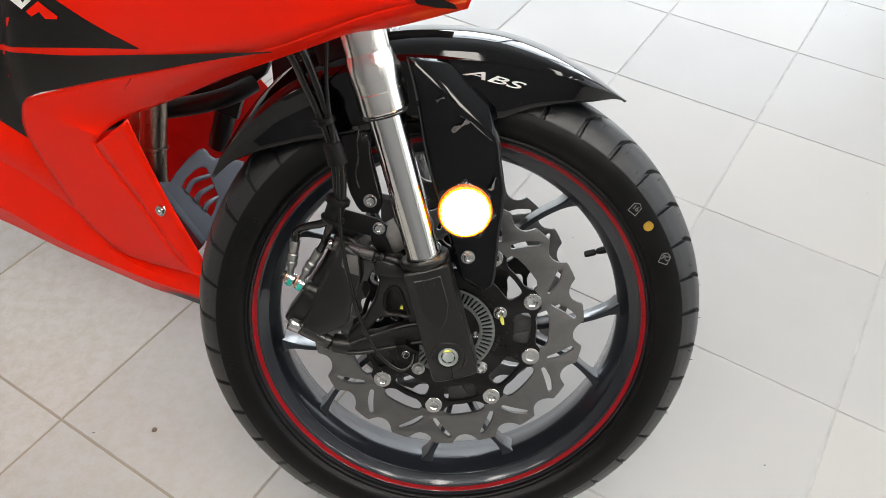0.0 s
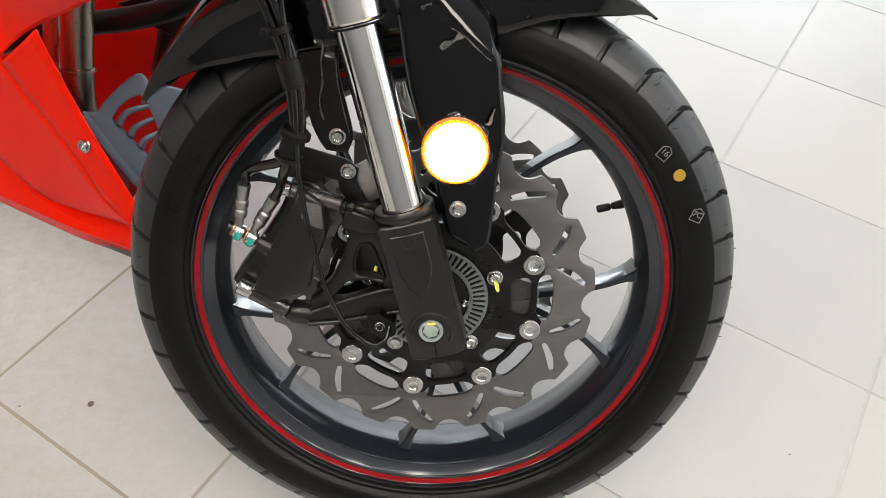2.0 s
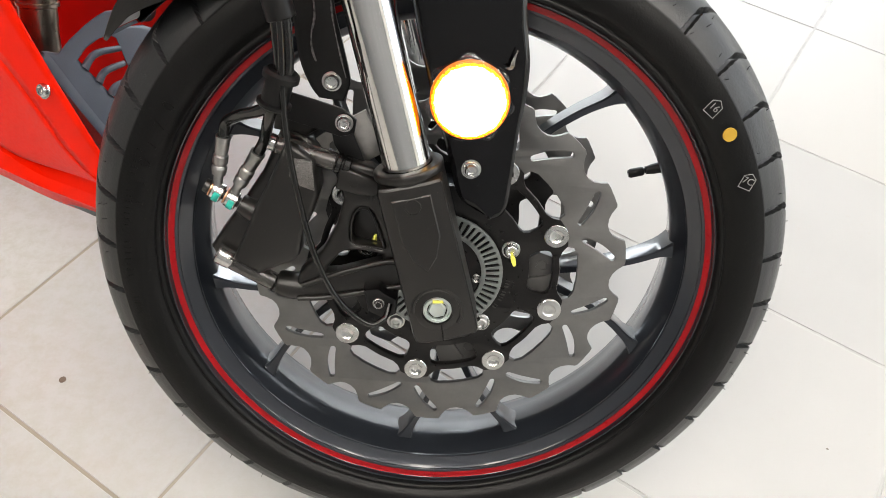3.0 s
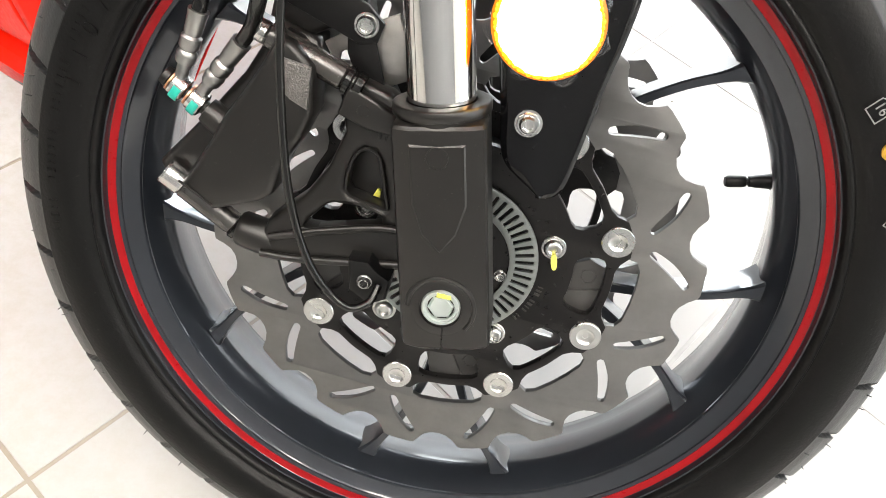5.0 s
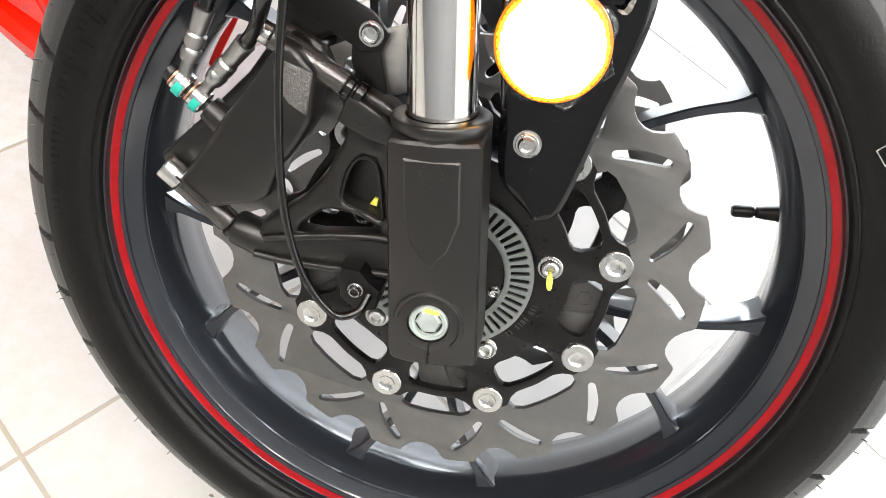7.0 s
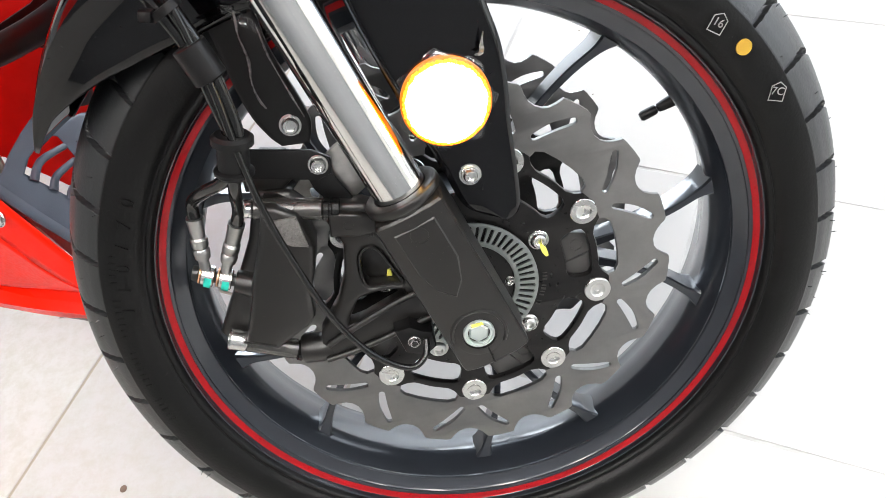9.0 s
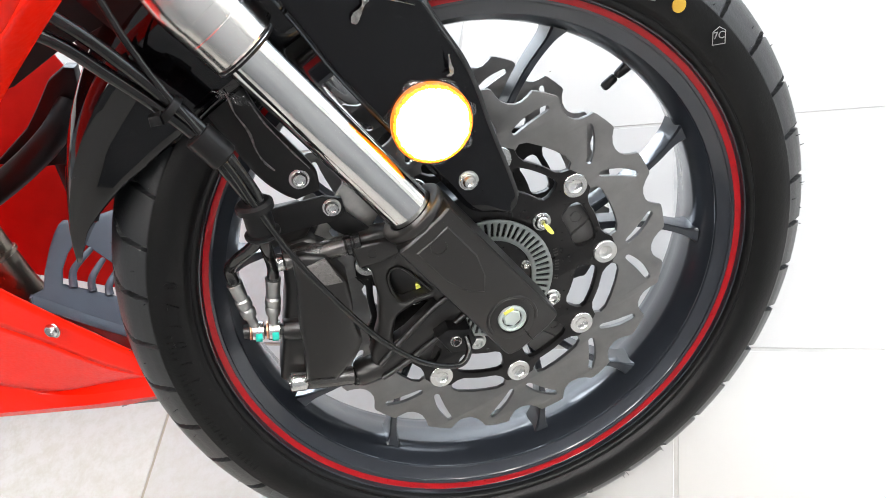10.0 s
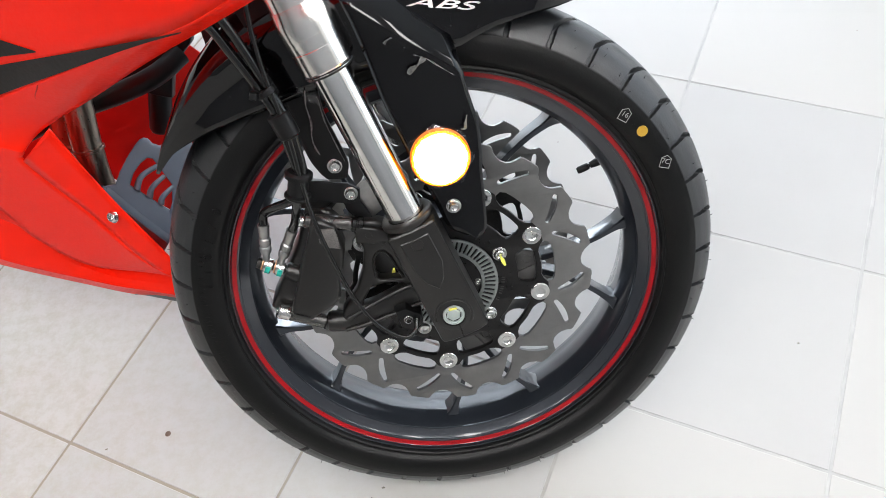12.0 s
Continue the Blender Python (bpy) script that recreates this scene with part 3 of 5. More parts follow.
def carrier_loops():
    outer = []
    for k in range(9):
        c = BOB + 40 * k
        for off, r in ((-19, 0.1034), (-12.0, 0.1034), (-9, 0.1062), (-6.4, 0.1120), (0, 0.1145), (6.4, 0.1120), (9, 0.1062), (12.0, 0.1034), (19, 0.1034)):
            outer.append(polar(r, c + off))
    loops = [outer, ring(0.031, 64)]
    for k in range(9):
        c = BOB + 20 + 40 * k
        loops.append(window(0.0775, 0.0978, c - 13.4, c + 13.4, 0.006))
    return loops


def brake_disc(sign, label):
    """Rotor, carrier and buttons of one disc; sign: -1 is the near side."""
    y = 0.0380 * sign if sign < 0 else 0.0800
    me = flat(disc_loops(), -0.0022, 0.0022, 0.0004)
    ca = flat(carrier_loops(), -0.0030, 0.0030, 0.0006)
    for m in (me, ca):
        m.transform(Matrix.Translation((0, y, 0)))
    disc = part("brake_disc", me, STEEL, motorcycle, label, angle=25)
    part("carrier", ca, CARRIER, disc, "black machined carrier", angle=25)
    for k in range(9):
        x, z = polar(0.1041, BOB + 40 * k)
        c, o = Vector((x, y, z)), Vector((0, sign, 0))
        bm = lathe(c - o * 0.0027, c + o, [(0, 0.0095), (0.0035, 0.0105), (0.0072, 0.0105), (0.0078, 0.0099), (0.0078, 0.0060), (0.0074, 0.0055), (0.0064, 0.0042), (0.0063, 0.0022), (0.0059, 0.0020), (0.0059, 0.0008)], 28)
        part("button", bm, ALLOY, disc, "silver floating button")
    for k in range(5):
        x, z = polar(0.0640, 20.7 + 72 * k)
        part("disc_screw", screw((x, y + sign * 0.0028, z), (0, sign, 0), 0.0080, 0.0050, 0.45), ALLOY, disc, "silver socket screw")
    return disc


near_disc = brake_disc(-1, "grey steel wave brake disc with curved slots")
brake_disc(1, "grey steel wave brake disc on the far side")
part("paint_mark", flat([slot(17.2, 0.0640, 9.7, 0.0645, 0.0019, 0.0)], -0.0462, -0.0412, 0.0002), YELLOW, near_disc, "yellow paint mark")

engraved = bmesh.new()
for k in range(11):
    if k in (3, 8):
        continue
    m = Matrix.Rotation(-radians(-7 - 2.7 * k), 4, "Y") @ Matrix.Translation((0.0608, -0.0413, 0))
    made = bmesh.ops.create_cube(engraved, size=1)["verts"]
    for v in made:
        v.co = m @ Vector((v.co.x * 0.0036, v.co.y * 0.0004, v.co.z * (0.0007 + 0.0005 * (k % 3))))
part("engraved_line", engraved, ENGRAVED, near_disc, "faint engraved line on the carrier")
LUG = [(0.0762, 0.0106), (0.0866, 0.0167), (0.1010, 0.0125), (0.1060, 0.0020), (0.1050, -0.0138), (0.0972, -0.0258), (0.0810, -0.0267), (0.0762, -0.0216)]


def turned_loop(loop, degrees):
    c, q = math.cos(radians(degrees)), math.sin(radians(degrees))
    return [(x * c - z * q, x * q + z * c) for x, z in loop]


for k in range(5):
    lug = part("hub_lug", flat([turned_loop(LUG, 72 * k)], -0.0310, -0.0140, 0.0022), BLOCK, motorcycle, "black cast lug of the wheel hub behind the disc", angle=40)
    step = [(0.0765, -0.0085), (0.0880, -0.0055), (0.1050, -0.0010), (0.1050, -0.0138), (0.0972, -0.0250), (0.0815, -0.0258), (0.0768, -0.0210)]
    part("lug_step", flat([turned_loop(step, 72 * k)], -0.0336, -0.0290, 0.0016), BLOCK, lug, angle=40)
    mark = [[(0.0890 + r * math.cos(radians(60 * n + 20)), 0.0045 + r * math.sin(radians(60 * n + 20))) for n in range(6)] for r in (0.0056, 0.0048)]
    part("hexagon_mark", flat([turned_loop(loop, 72 * k) for loop in mark], -0.0317, -0.0300, 0.0001), BLOCK, lug)

# slotted speed ring of the brake sensor
loops = [ring(0.0545, 112), ring(0.0362, 96)]
for k in range(56):
    a = 360 * k / 56
    loops.append([polar(0.0400, a - 1.7), polar(0.0400, a + 1.7), polar(0.0512, a + 1.35), polar(0.0520, a), polar(0.0512, a - 1.35)])
speed_ring = part("speed_ring", flat(loops, -0.0482, -0.0462, 0.0002), RING, motorcycle, "galvanised slotted wheel speed ring", angle=25)
part("ring_plate", flat([ring(0.0372, 64)], -0.0462, -0.036, 0.0006), CARRIER, speed_ring)
for a in (-7, 113, 233):
    x, z = polar(0.0325, a)
    part("ring_screw", screw((x, -0.0460, z), (0, -1, 0), 0.0042, 0.0035), ALLOY, speed_ring)

# ---- fork ----
FORK_Y = -0.0885
FU = Vector((-0.270, 0, 1)).normalized()


def fork(z):
    """The fork leg's middle at a height z."""
    return Vector((-0.0308 - 0.270 * (z - 0.12), FORK_Y, z))


def fork_leg(y):
    off = Vector((0, y - FORK_Y, 0))
    leg = part("fork_tube", rod(fork(0.098) + off, fork(0.31) + off, 0.0183, 40), CHROME, motorcycle, "polished chrome fork tube")
    c = fork(0.2655) + off
    part("fork_sleeve", lathe(c, c + FU, [(0, 0.0195), (0.0, 0.0230), (0.0015, 0.0240), (0.0210, 0.0242), (0.0214, 0.0239), (0.0222, 0.0239), (0.0226, 0.0243), (0.0330, 0.0247), (0.0332, 0.0251), (0.0470, 0.0253), (0.0500, 0.0248), (0.0600, 0.0234), (0.0602, 0.0230), (0.0780, 0.0230), (0.0782, 0.0233), (0.30, 0.0233), (0.30, 0.02)], 48), BRUSHED, leg, "turned aluminium outer fork sleeve", angle=20)
    part("dust_seal", lathe(c - FU * 0.004, c + FU, [(0, 0.0190), (0, 0.0218), (0.0015, 0.0230), (0.004, 0.0230), (0.0045, 0.02)], 40), PLASTIC, leg, "black rubber dust seal")
    part("seal_clip", lathe(c - FU * 0.0022, c + FU, [(0, 0.0226), (0.0003, 0.0234), (0.0009, 0.0234), (0.0012, 0.0226)], 40), ALLOY, leg)
    across = Vector((1, 0, 0.270)).normalized()
    rows = []
    for z, inset in ((0.1040, 0.0030), (0.1032, 0.0012), (0.1015, 0.0), (0.0400, 0.0), (-0.0215, 0.0), (-0.0262, 0.0006), (-0.0280, 0.0022)):
        t = (0.1 - z) / 0.125
        w, d, c = 0.0248 + 0.0012 * t - inset, 0.0246 - 0.0022 * t - inset, 0.0052
        mid = fork(z) + off + Vector((0, 0.0008 * t, 0))
        rows.append([mid + across * x + Vector((0, y, 0)) for x, y in ((w, c - d), (w - 0.0012, c * 0.52 - d), (w * 0.60, -d), (0, -d - 0.0006), (-w * 0.62, -d), (0.0012 - w, c * 0.52 - d), (-w, c - d), (-w, d - c), (c - w, d), (w - c, d), (w, d - c))])
    bm = sheet(lambda i, j: rows[i][j], len(rows), 11, False, True)
    bm.verts.ensure_lookup_table()
    bm.faces.new([bm.verts[k] for k in range(11)])
    bm.faces.new([bm.verts[6 * 11 + k] for k in range(11)])
    foot = part("fork_foot", bm, CAST, motorcycle, "black cast fork foot clamping the axle", angle=22)
    low = fork(0.0980) + off
    part("foot_socket", lathe(low, low + FU, [(0, 0.0246), (0.0060, 0.0246), (0.0080, 0.0252), (0.0080, 0.0190)], 48), CAST, foot)
    top = fork(0.1045) + off
    part("foot_collar", lathe(top, top + FU, [(0, 0.0240), (0.0008, 0.0262), (0.0018, 0.0268), (0.0058, 0.0268), (0.0066, 0.0262), (0.0070, 0.0252), (0.0070, 0.0192), (0.002, 0.0186)], 40), CAST, foot)
    axis, across = Vector((-0.270, 0, 1)).normalized(), Vector((1, 0, 0.270)).normalized()
    shield = [(0.0150, 0.0450), (0.0150, 0.0100), (0.0085, -0.0080), (-0.0010, -0.0190), (-0.0105, -0.0080), (-0.0155, 0.0100), (-0.0160, 0.0450)]
    inner = [(x * 0.90, y * 0.93 + 0.0008) for x, y in shield]
    ridge = bmesh.new()
    for m in range(len(shield)):
        a, b, c, d = shield[m], shield[(m + 1) % 7], inner[(m + 1) % 7], inner[m]
        spots = [fork(0.052) + off + across * u + axis * v + Vector((0, -0.0236 - 0.017 * max(v, 0) + lift, 0)) for (u, v), lift in ((a, 0.0004), (b, 0.0004), (c, -0.0009), (d, -0.0009))]
        ridge.faces.new([ridge.verts.new(p) for p in spots])
    ridge.faces.new([ridge.verts.new(fork(0.052) + off + across * u + axis * v + Vector((0, -0.0245 - 0.017 * max(v, 0), 0))) for u, v in inner])
    bmesh.ops.remove_doubles(ridge, verts=ridge.verts, dist=1e-5)
    part("shield", ridge, CAST, foot, angle=12)
    arch = [off + Vector((0.0190 * math.cos(radians(q)), -0.1108, 0.0190 * math.sin(radians(q)))) for q in range(-30, 200, 20)]
    part("arch_ridge", tube(arch, 0.0016, 8, steps=3), CAST, foot)
    return foot


foot = fork_leg(FORK_Y)
fork_leg(0.1280)
part("axle_boss", lathe((0, -0.1085, 0), (0, -0.12, 0), [(0, 0.0180), (0.0030, 0.0176), (0.0034, 0.0168), (0.0034, 0.0122), (0.001, 0.0120)], 40), CAST, foot)
part("axle_bolt", lathe((0, -0.1075, 0.0012), (0, -0.12, 0.0012), [(0, 0.0112), (0.0054, 0.0112), (0.0062, 0.0106), (0.0062, 0.0097), (0.0052, 0.0093), (0.0052, 0.0080), (0.0026, 0.0076)], 32), ZINC, foot, "zinc-plated hollow axle end")
part("axle_hexagon", lathe((0, -0.1090, 0.0012), (0, -0.12, 0.0012), [(0, 0.0077), (0.0022, 0.0077), (0.0034, 0.0064), (0.0029, 0.0036), (0.0029, 0.0010)], 6, roll=0.3), ZINC, foot)
part("paint_mark", flat([[(-0.004, 0.0080), (0.0045, 0.0086), (0.0036, 0.0112), (0.0010, 0.0104), (-0.004, 0.0108)]], -0.1142, -0.110, 0.0002), YELLOW, foot, "yellow paint mark")
part("clamp_slit", flat([[(0.0058, -0.0265), (0.0070, -0.0265), (0.0045, -0.0120), (0.0033, -0.0120)]], -0.1120, -0.105, 0.0001), CARRIER, foot)
part("foot_seal", flat([[(p[0] - 0.0224, p[1] + 0.0871) for p in ring(0.0062, 32)], [(p[0] - 0.0224, p[1] + 0.0871) for p in ring(0.0057, 32)]], -0.1143, -0.1085, 0.0001), CAST, foot)

# ---- caliper and its bracket ----
caliper = tagged(new("brake_caliper"), "black radial brake caliper")
caliper.parent, caliper.matrix_basis = motorcycle, FRONT
outline = [(-0.1209, 0.1204), (-0.1119, 0.1182), (-0.0992, 0.1084), (-0.0952, 0.0816), (-0.1004, 0.0643), (-0.1085, 0.0468), (-0.1112, 0.0284), (-0.1180, 0.0215), (-0.1449, 0.0083), (-0.1651, 0.0203), (-0.1626, 0.0250), (-0.1502, 0.0523), (-0.1454, 0.0662), (-0.1356, 0.0850), (-0.1276, 0.1025)]
part("body", flat([outline], -0.0862, -0.0560, 0.0042), CAST, caliper, angle=70)
inner = [(-0.1030, 0.1180), (-0.0980, 0.0900), (-0.1150, 0.0400), (-0.1450, 0.0100), (-0.1800, 0.0060), (-0.1880, 0.0200), (-0.1660, 0.0520), (-0.1430, 0.0880), (-0.1280, 0.1230)]
part("inner_body", flat([inner], -0.0640, -0.0150, 0.005), CAST, caliper, angle=70)
patch = [(-0.1165, 0.1100), (-0.1000, 0.1085), (-0.0985, 0.0845), (-0.1090, 0.0880), (-0.1175, 0.0950)]
part("raised_pad", flat([patch], -0.0875, -0.0850, 0.0008), CAST_ROUGH, caliper, "rough raised pad on the caliper")
part("cast_line", tube([(-0.1660, -0.0862, 0.0225), (-0.1520, -0.0864, 0.0155), (-0.1450, -0.0862, 0.0125)], 0.0009, 6), CAST, caliper)
part("top_lug", flat([[(-0.1340, 0.1220), (-0.1080, 0.1180), (-0.0980, 0.1250), (-0.1030, 0.1370), (-0.1200, 0.1420), (-0.1330, 0.1350)]], -0.0600, -0.0250, 0.004), CAST, caliper, angle=60)


def pin(p0, p1, r, head, wide=0.0074):
    p0, p1 = Vector(p0), Vector(p1)
    d = (p1 - p0).normalized()
    part("pin_bolt", lathe(p0 - d * head, p1, [(0.003, 0.0040), (0, 0.0042), (0, wide - 0.001), (0.001, wide), (head - 0.001, wide), (head, wide - 0.0008), (head, r), ((p1 - p0).length, r)], 24), ALLOY, caliper, "silver caliper bolt")
    part("bolt_sleeve", rod(p0, p0.lerp(p1, 0.72), 0.0076), PIN, caliper, "shiny black pin sleeve")
    q = p0.lerp(p1, 0.72)
    part("rubber_boot", lathe(q, p1, [(0, 0.0070), (0.001, 0.0084), (0.004, 0.0084), (0.005, 0.0072), (0.006, 0.0072), (0.007, 0.0082), (0.011, 0.0082), (0.012, 0.0068)], 28), HOSE, caliper)


pin((-0.1285, -0.0740, 0.1163), (-0.0670, -0.0720, 0.0985), 0.005, 0.009, 0.0066)
pin((-0.1690, -0.0700, 0.0125), (-0.1240, -0.0640, -0.0150), 0.005, 0.0135, 0.0080)

bracket_outer = [(-0.0849, 0.0938), (-0.0760, 0.1058), (-0.0565, 0.1013), (-0.0300, 0.0850), (-0.0179, -0.0041), (-0.0343, -0.0060), (-0.0542, -0.0110), (-0.1080, -0.0190), (-0.1190, -0.0130), (-0.1140, 0.0058), (-0.0947, 0.0280), (-0.0839, 0.0495), (-0.0781, 0.0733)]
hole = [(-0.0715, 0.0400), (-0.0718, 0.0507), (-0.0695, 0.0617), (-0.0651, 0.0666), (-0.0590, 0.0667), (-0.0542, 0.0608), (-0.0478, 0.0421), (-0.0452, 0.0350), (-0.0475, 0.0330), (-0.0572, 0.0347), (-0.0681, 0.0360)]
hole2 = [(-0.0925, 0.0068), (-0.0900, 0.0130), (-0.0810, 0.0255), (-0.0770, 0.0278), (-0.0600, 0.0298), (-0.0470, 0.0262), (-0.0455, 0.0190), (-0.0560, 0.0120)]
bracket = part("caliper_bracket", flat([bracket_outer, hole, hole2], -0.0745, -0.0560, 0.0038), CAST, motorcycle, "black cast triangular caliper bracket", angle=70)
ARM_TOP, ARM_LOW = [(-0.1110, -0.0035), (-0.0800, 0.0098), (-0.0465, 0.0215), (-0.0300, 0.0230)], [(-0.1150, -0.0160), (-0.0928, -0.0135), (-0.0600, -0.0062), (-0.0300, 0.0010)]
part("lower_arm", flat([ARM_TOP + ARM_LOW[::-1]], -0.0752, -0.0600, 0.0015), CAST, bracket, angle=60)
for line in (ARM_TOP, ARM_LOW):
    part("arm_flange", tube([(x, -0.0765, z) for x, z in line], 0.0024, 12), CAST, bracket)
part("hole_web", flat([[(-0.0600 + (x + 0.0600) * 1.12, 0.0490 + (z - 0.0490) * 1.08) for x, z in hole]], -0.0610, -0.0580, 0.0006), CAST, bracket)
part("lower_lug", lathe((-0.1330, -0.0650, -0.0085), (-0.1050, -0.0655, -0.0120), [(0, 0.0100), (0.002, 0.0112), (0.016, 0.0116), (0.028, 0.0090)], 28), CAST, bracket)
part("upper_arm", flat([[(-0.0835, 0.0845), (-0.0805, 0.1005), (-0.0754, 0.1015), (-0.0515, 0.0930), (-0.0480, 0.0800), (-0.0655, 0.0800)]], -0.0805, -0.0600, 0.0020), CAST, bracket, angle=60)
for loop in (hole,):
    part("cast_edge", tube([(x, -0.0742, z) for x, z in loop + loop[:1]], 0.0011, 6, steps=2), CAST, bracket)
part("cast_mark", flat([[(-0.0693 + p[0], 0.0903 + p[1]) for p in ring(0.0036, 24)], [(-0.0693 + p[0], 0.0903 + p[1]) for p in ring(0.0031, 24)]], -0.0808, -0.0795, 0.0001), CAST, bracket)
part("yellow_tag", flat([[(-0.0562, 0.0348), (-0.0520, 0.0346), (-0.0522, 0.0394), (-0.0544, 0.0396), (-0.0552, 0.0376)]], -0.0635, -0.0605, 0.0003), YELLOW, bracket)

part("foundry_mark", flat([[(-0.0590, 0.0750), (-0.0574, 0.0750), (-0.0570, 0.0802), (-0.0586, 0.0802)]], -0.0752, -0.0735, 0.0003), CAST, bracket)
part("foundry_mark", flat([[(-0.0556, 0.0748), (-0.0540, 0.0748), (-0.0536, 0.0800), (-0.0552, 0.0800)]], -0.0752, -0.0735, 0.0003), CAST, bracket)
part("inner_bracket", flat([[(-0.1019, 0.1157), (-0.091, 0.1246), (-0.0635, 0.1414), (-0.0478, 0.1082), (-0.0617, 0.0996), (-0.0781, 0.1054), (-0.0926, 0.1033)], [(-0.0915, 0.1071), (-0.0913, 0.1122), (-0.0888, 0.1146), (-0.0861, 0.1128), (-0.0855, 0.1074), (-0.0873, 0.1047)]], -0.0565, -0.0535, 0.0008), BRACKET, motorcycle, "brushed aluminium bracket behind the fork", angle=40)

# banjo fittings and hoses
lines = tagged(new("brake_lines"), "black rubber brake hoses with crimped silver fittings")
lines.parent, lines.matrix_basis = motorcycle, FRONT
b0, b1 = Vector((-0.1880, -0.0650, 0.0760)), Vector((-0.1390, -0.064, 0.0490))
bd = (b1 - b0).normalized()
part("banjo_bolt", lathe(b0, b1, [(0, 0.0055), (0.004, 0.0060), (0.0045, 0.0045), (0.030, 0.0045), (0.0305, 0.0078), (0.034, 0.0088), (0.042, 0.0098), (0.055, 0.0125)], 24), CAST, lines)
for s in (0.0060, 0.0185):
    c = b0 + bd * s
    part("banjo_eye", lathe(c, c + bd, [(0, 0.0060), (0.0008, 0.0078), (0.0090, 0.0078), (0.0098, 0.0060)], 20), ALLOY, lines)
    part("washer", lathe(c - bd * 0.0012, c, [(0, 0.0070), (0.0012, 0.0070)], 20), COPPER, lines)
    low = c + Vector((0, -0.0011, -0.0014))
    part("green_band", lathe(low + bd * 0.0024, low + bd, [(0, 0.0070), (0.0003, 0.0072), (0.0047, 0.0072), (0.0050, 0.0070)], 20), GREEN, lines)


def crimp(p0, p1):
    d = (Vector(p1) - Vector(p0)).length
    return lathe(p0, p1, [(0, 0.0040), (0.010, 0.0036), (0.0105, 0.0054), (0.015, 0.0060), (0.0165, 0.0060), (0.0185, 0.0046), (0.0205, 0.0060), (0.0265, 0.0060), (0.0280, 0.0046), (0.0300, 0.0052), (d - 0.004, 0.0056), (d, 0.0060)], 18)


part("crimp", crimp((-0.1780, -0.0660, 0.0760), (-0.1700, -0.0690, 0.1180)), CRIMP, lines)
part("crimp", crimp((-0.1655, -0.0650, 0.0700), (-0.1430, -0.0730, 0.1080)), CRIMP, lines)
part("hose", tube([(-0.1700, -0.0690, 0.1180), (-0.1660, -0.0710, 0.1300), (-0.1520, -0.0850, 0.1400), (-0.1290, -0.1030, 0.1530), (-0.1180, -0.1050, 0.1750), (-0.1190, -0.1050, 0.2050), (-0.1220, -0.1050, 0.2330), (-0.1320, -0.1050, 0.2620), (-0.1450, -0.1090, 0.2940), (-0.1580, -0.1170, 0.3260), (-0.1900, -0.1250, 0.3700)], 0.0044), HOSE, lines)
part("hose", tube([(-0.1430, -0.0730, 0.1080), (-0.1360, -0.0810, 0.1210), (-0.1260, -0.1030, 0.1480), (-0.1130, -0.1070, 0.1760), (-0.1120, -0.1090, 0.2050), (-0.1150, -0.1090, 0.2330), (-0.1240, -0.1080, 0.2640), (-0.1340, -0.1110, 0.2960), (-0.1440, -0.1180, 0.3260), (-0.1650, -0.1250, 0.3700)], 0.0043), HOSE, lines)
part("sensor_cable", tube([(-0.0385, -0.0910, -0.0080), (-0.0420, -0.0990, -0.0170), (-0.0550, -0.1050, -0.0190), (-0.0780, -0.1070, 0.0030), (-0.0960, -0.1090, 0.0440), (-0.1080, -0.1110, 0.0980), (-0.1140, -0.1110, 0.1400), (-0.1150, -0.1130, 0.1760), (-0.1150, -0.1140, 0.2100), (-0.1190, -0.1130, 0.2480), (-0.1230, -0.1110, 0.2760), (-0.1240, -0.1110, 0.3080), (-0.1230, -0.1130, 0.3400), (-0.1300, -0.1200, 0.3800)], 0.0024), HOSE, lines, "thin black sensor cable")
part("hose_guide", lathe((-0.1240, -0.1030, 0.1530), (-0.1160, -0.1050, 0.1800), [(0, 0.0105), (0.002, 0.0125), (0.004, 0.0125), (0.005, 0.0098), (0.021, 0.0098), (0.022, 0.0130), (0.026, 0.0130), (0.028, 0.0105)], 28), PLASTIC, lines, "black rubber hose guide")
part("rubber_sleeve", rod((-0.1150, -0.1080, 0.2150), (-0.1210, -0.1080, 0.2370), 0.0102), PLASTIC, lines)
part("cable_tie", lathe((-0.1245, -0.1090, 0.2560), (-0.1270, -0.1090, 0.2620), [(0, 0.0086), (0, 0.0096), (0.005, 0.0096), (0.005, 0.0086)], 24), PLASTIC, lines)
part("tie_lock", flat([[(-0.1400, 0.2560), (-0.1330, 0.2540), (-0.1310, 0.2600), (-0.1380, 0.2620)]], -0.118, -0.108, 0.001), PLASTIC, lines)

# wheel speed sensor
sensor = part("speed_sensor", flat([[(-0.0600, 0.0020), (-0.0480, 0.0040), (-0.0400, -0.0020), (-0.0330, -0.0050), (-0.0330, -0.0190), (-0.0420, -0.0250), (-0.0560, -0.0180)]], -0.0890, -0.0600, 0.003), PLASTIC, motorcycle, "black wheel speed sensor")
part("sensor_screw", screw((-0.0475, -0.0880, -0.0095), (0, -1, 0), 0.0050, 0.0040), ALLOY, sensor)

# ---- front fender with its stays ----
EDGE = [(55, 0.3272), (58, 0.3220), (62, 0.3090), (72, 0.2840), (79, 0.2620), (88, 0.2520), (110, 0.2550), (120, 0.2660), (131, 0.2910), (140, 0.3110), (146, 0.3170)]


def between(table, x):
    for (a, b), (c, d) in zip(table, table[1:]):
        if x <= c:
            t = max(0.0, (x - a) / (c - a))
            return b + (d - b) * t
    return table[-1][1]


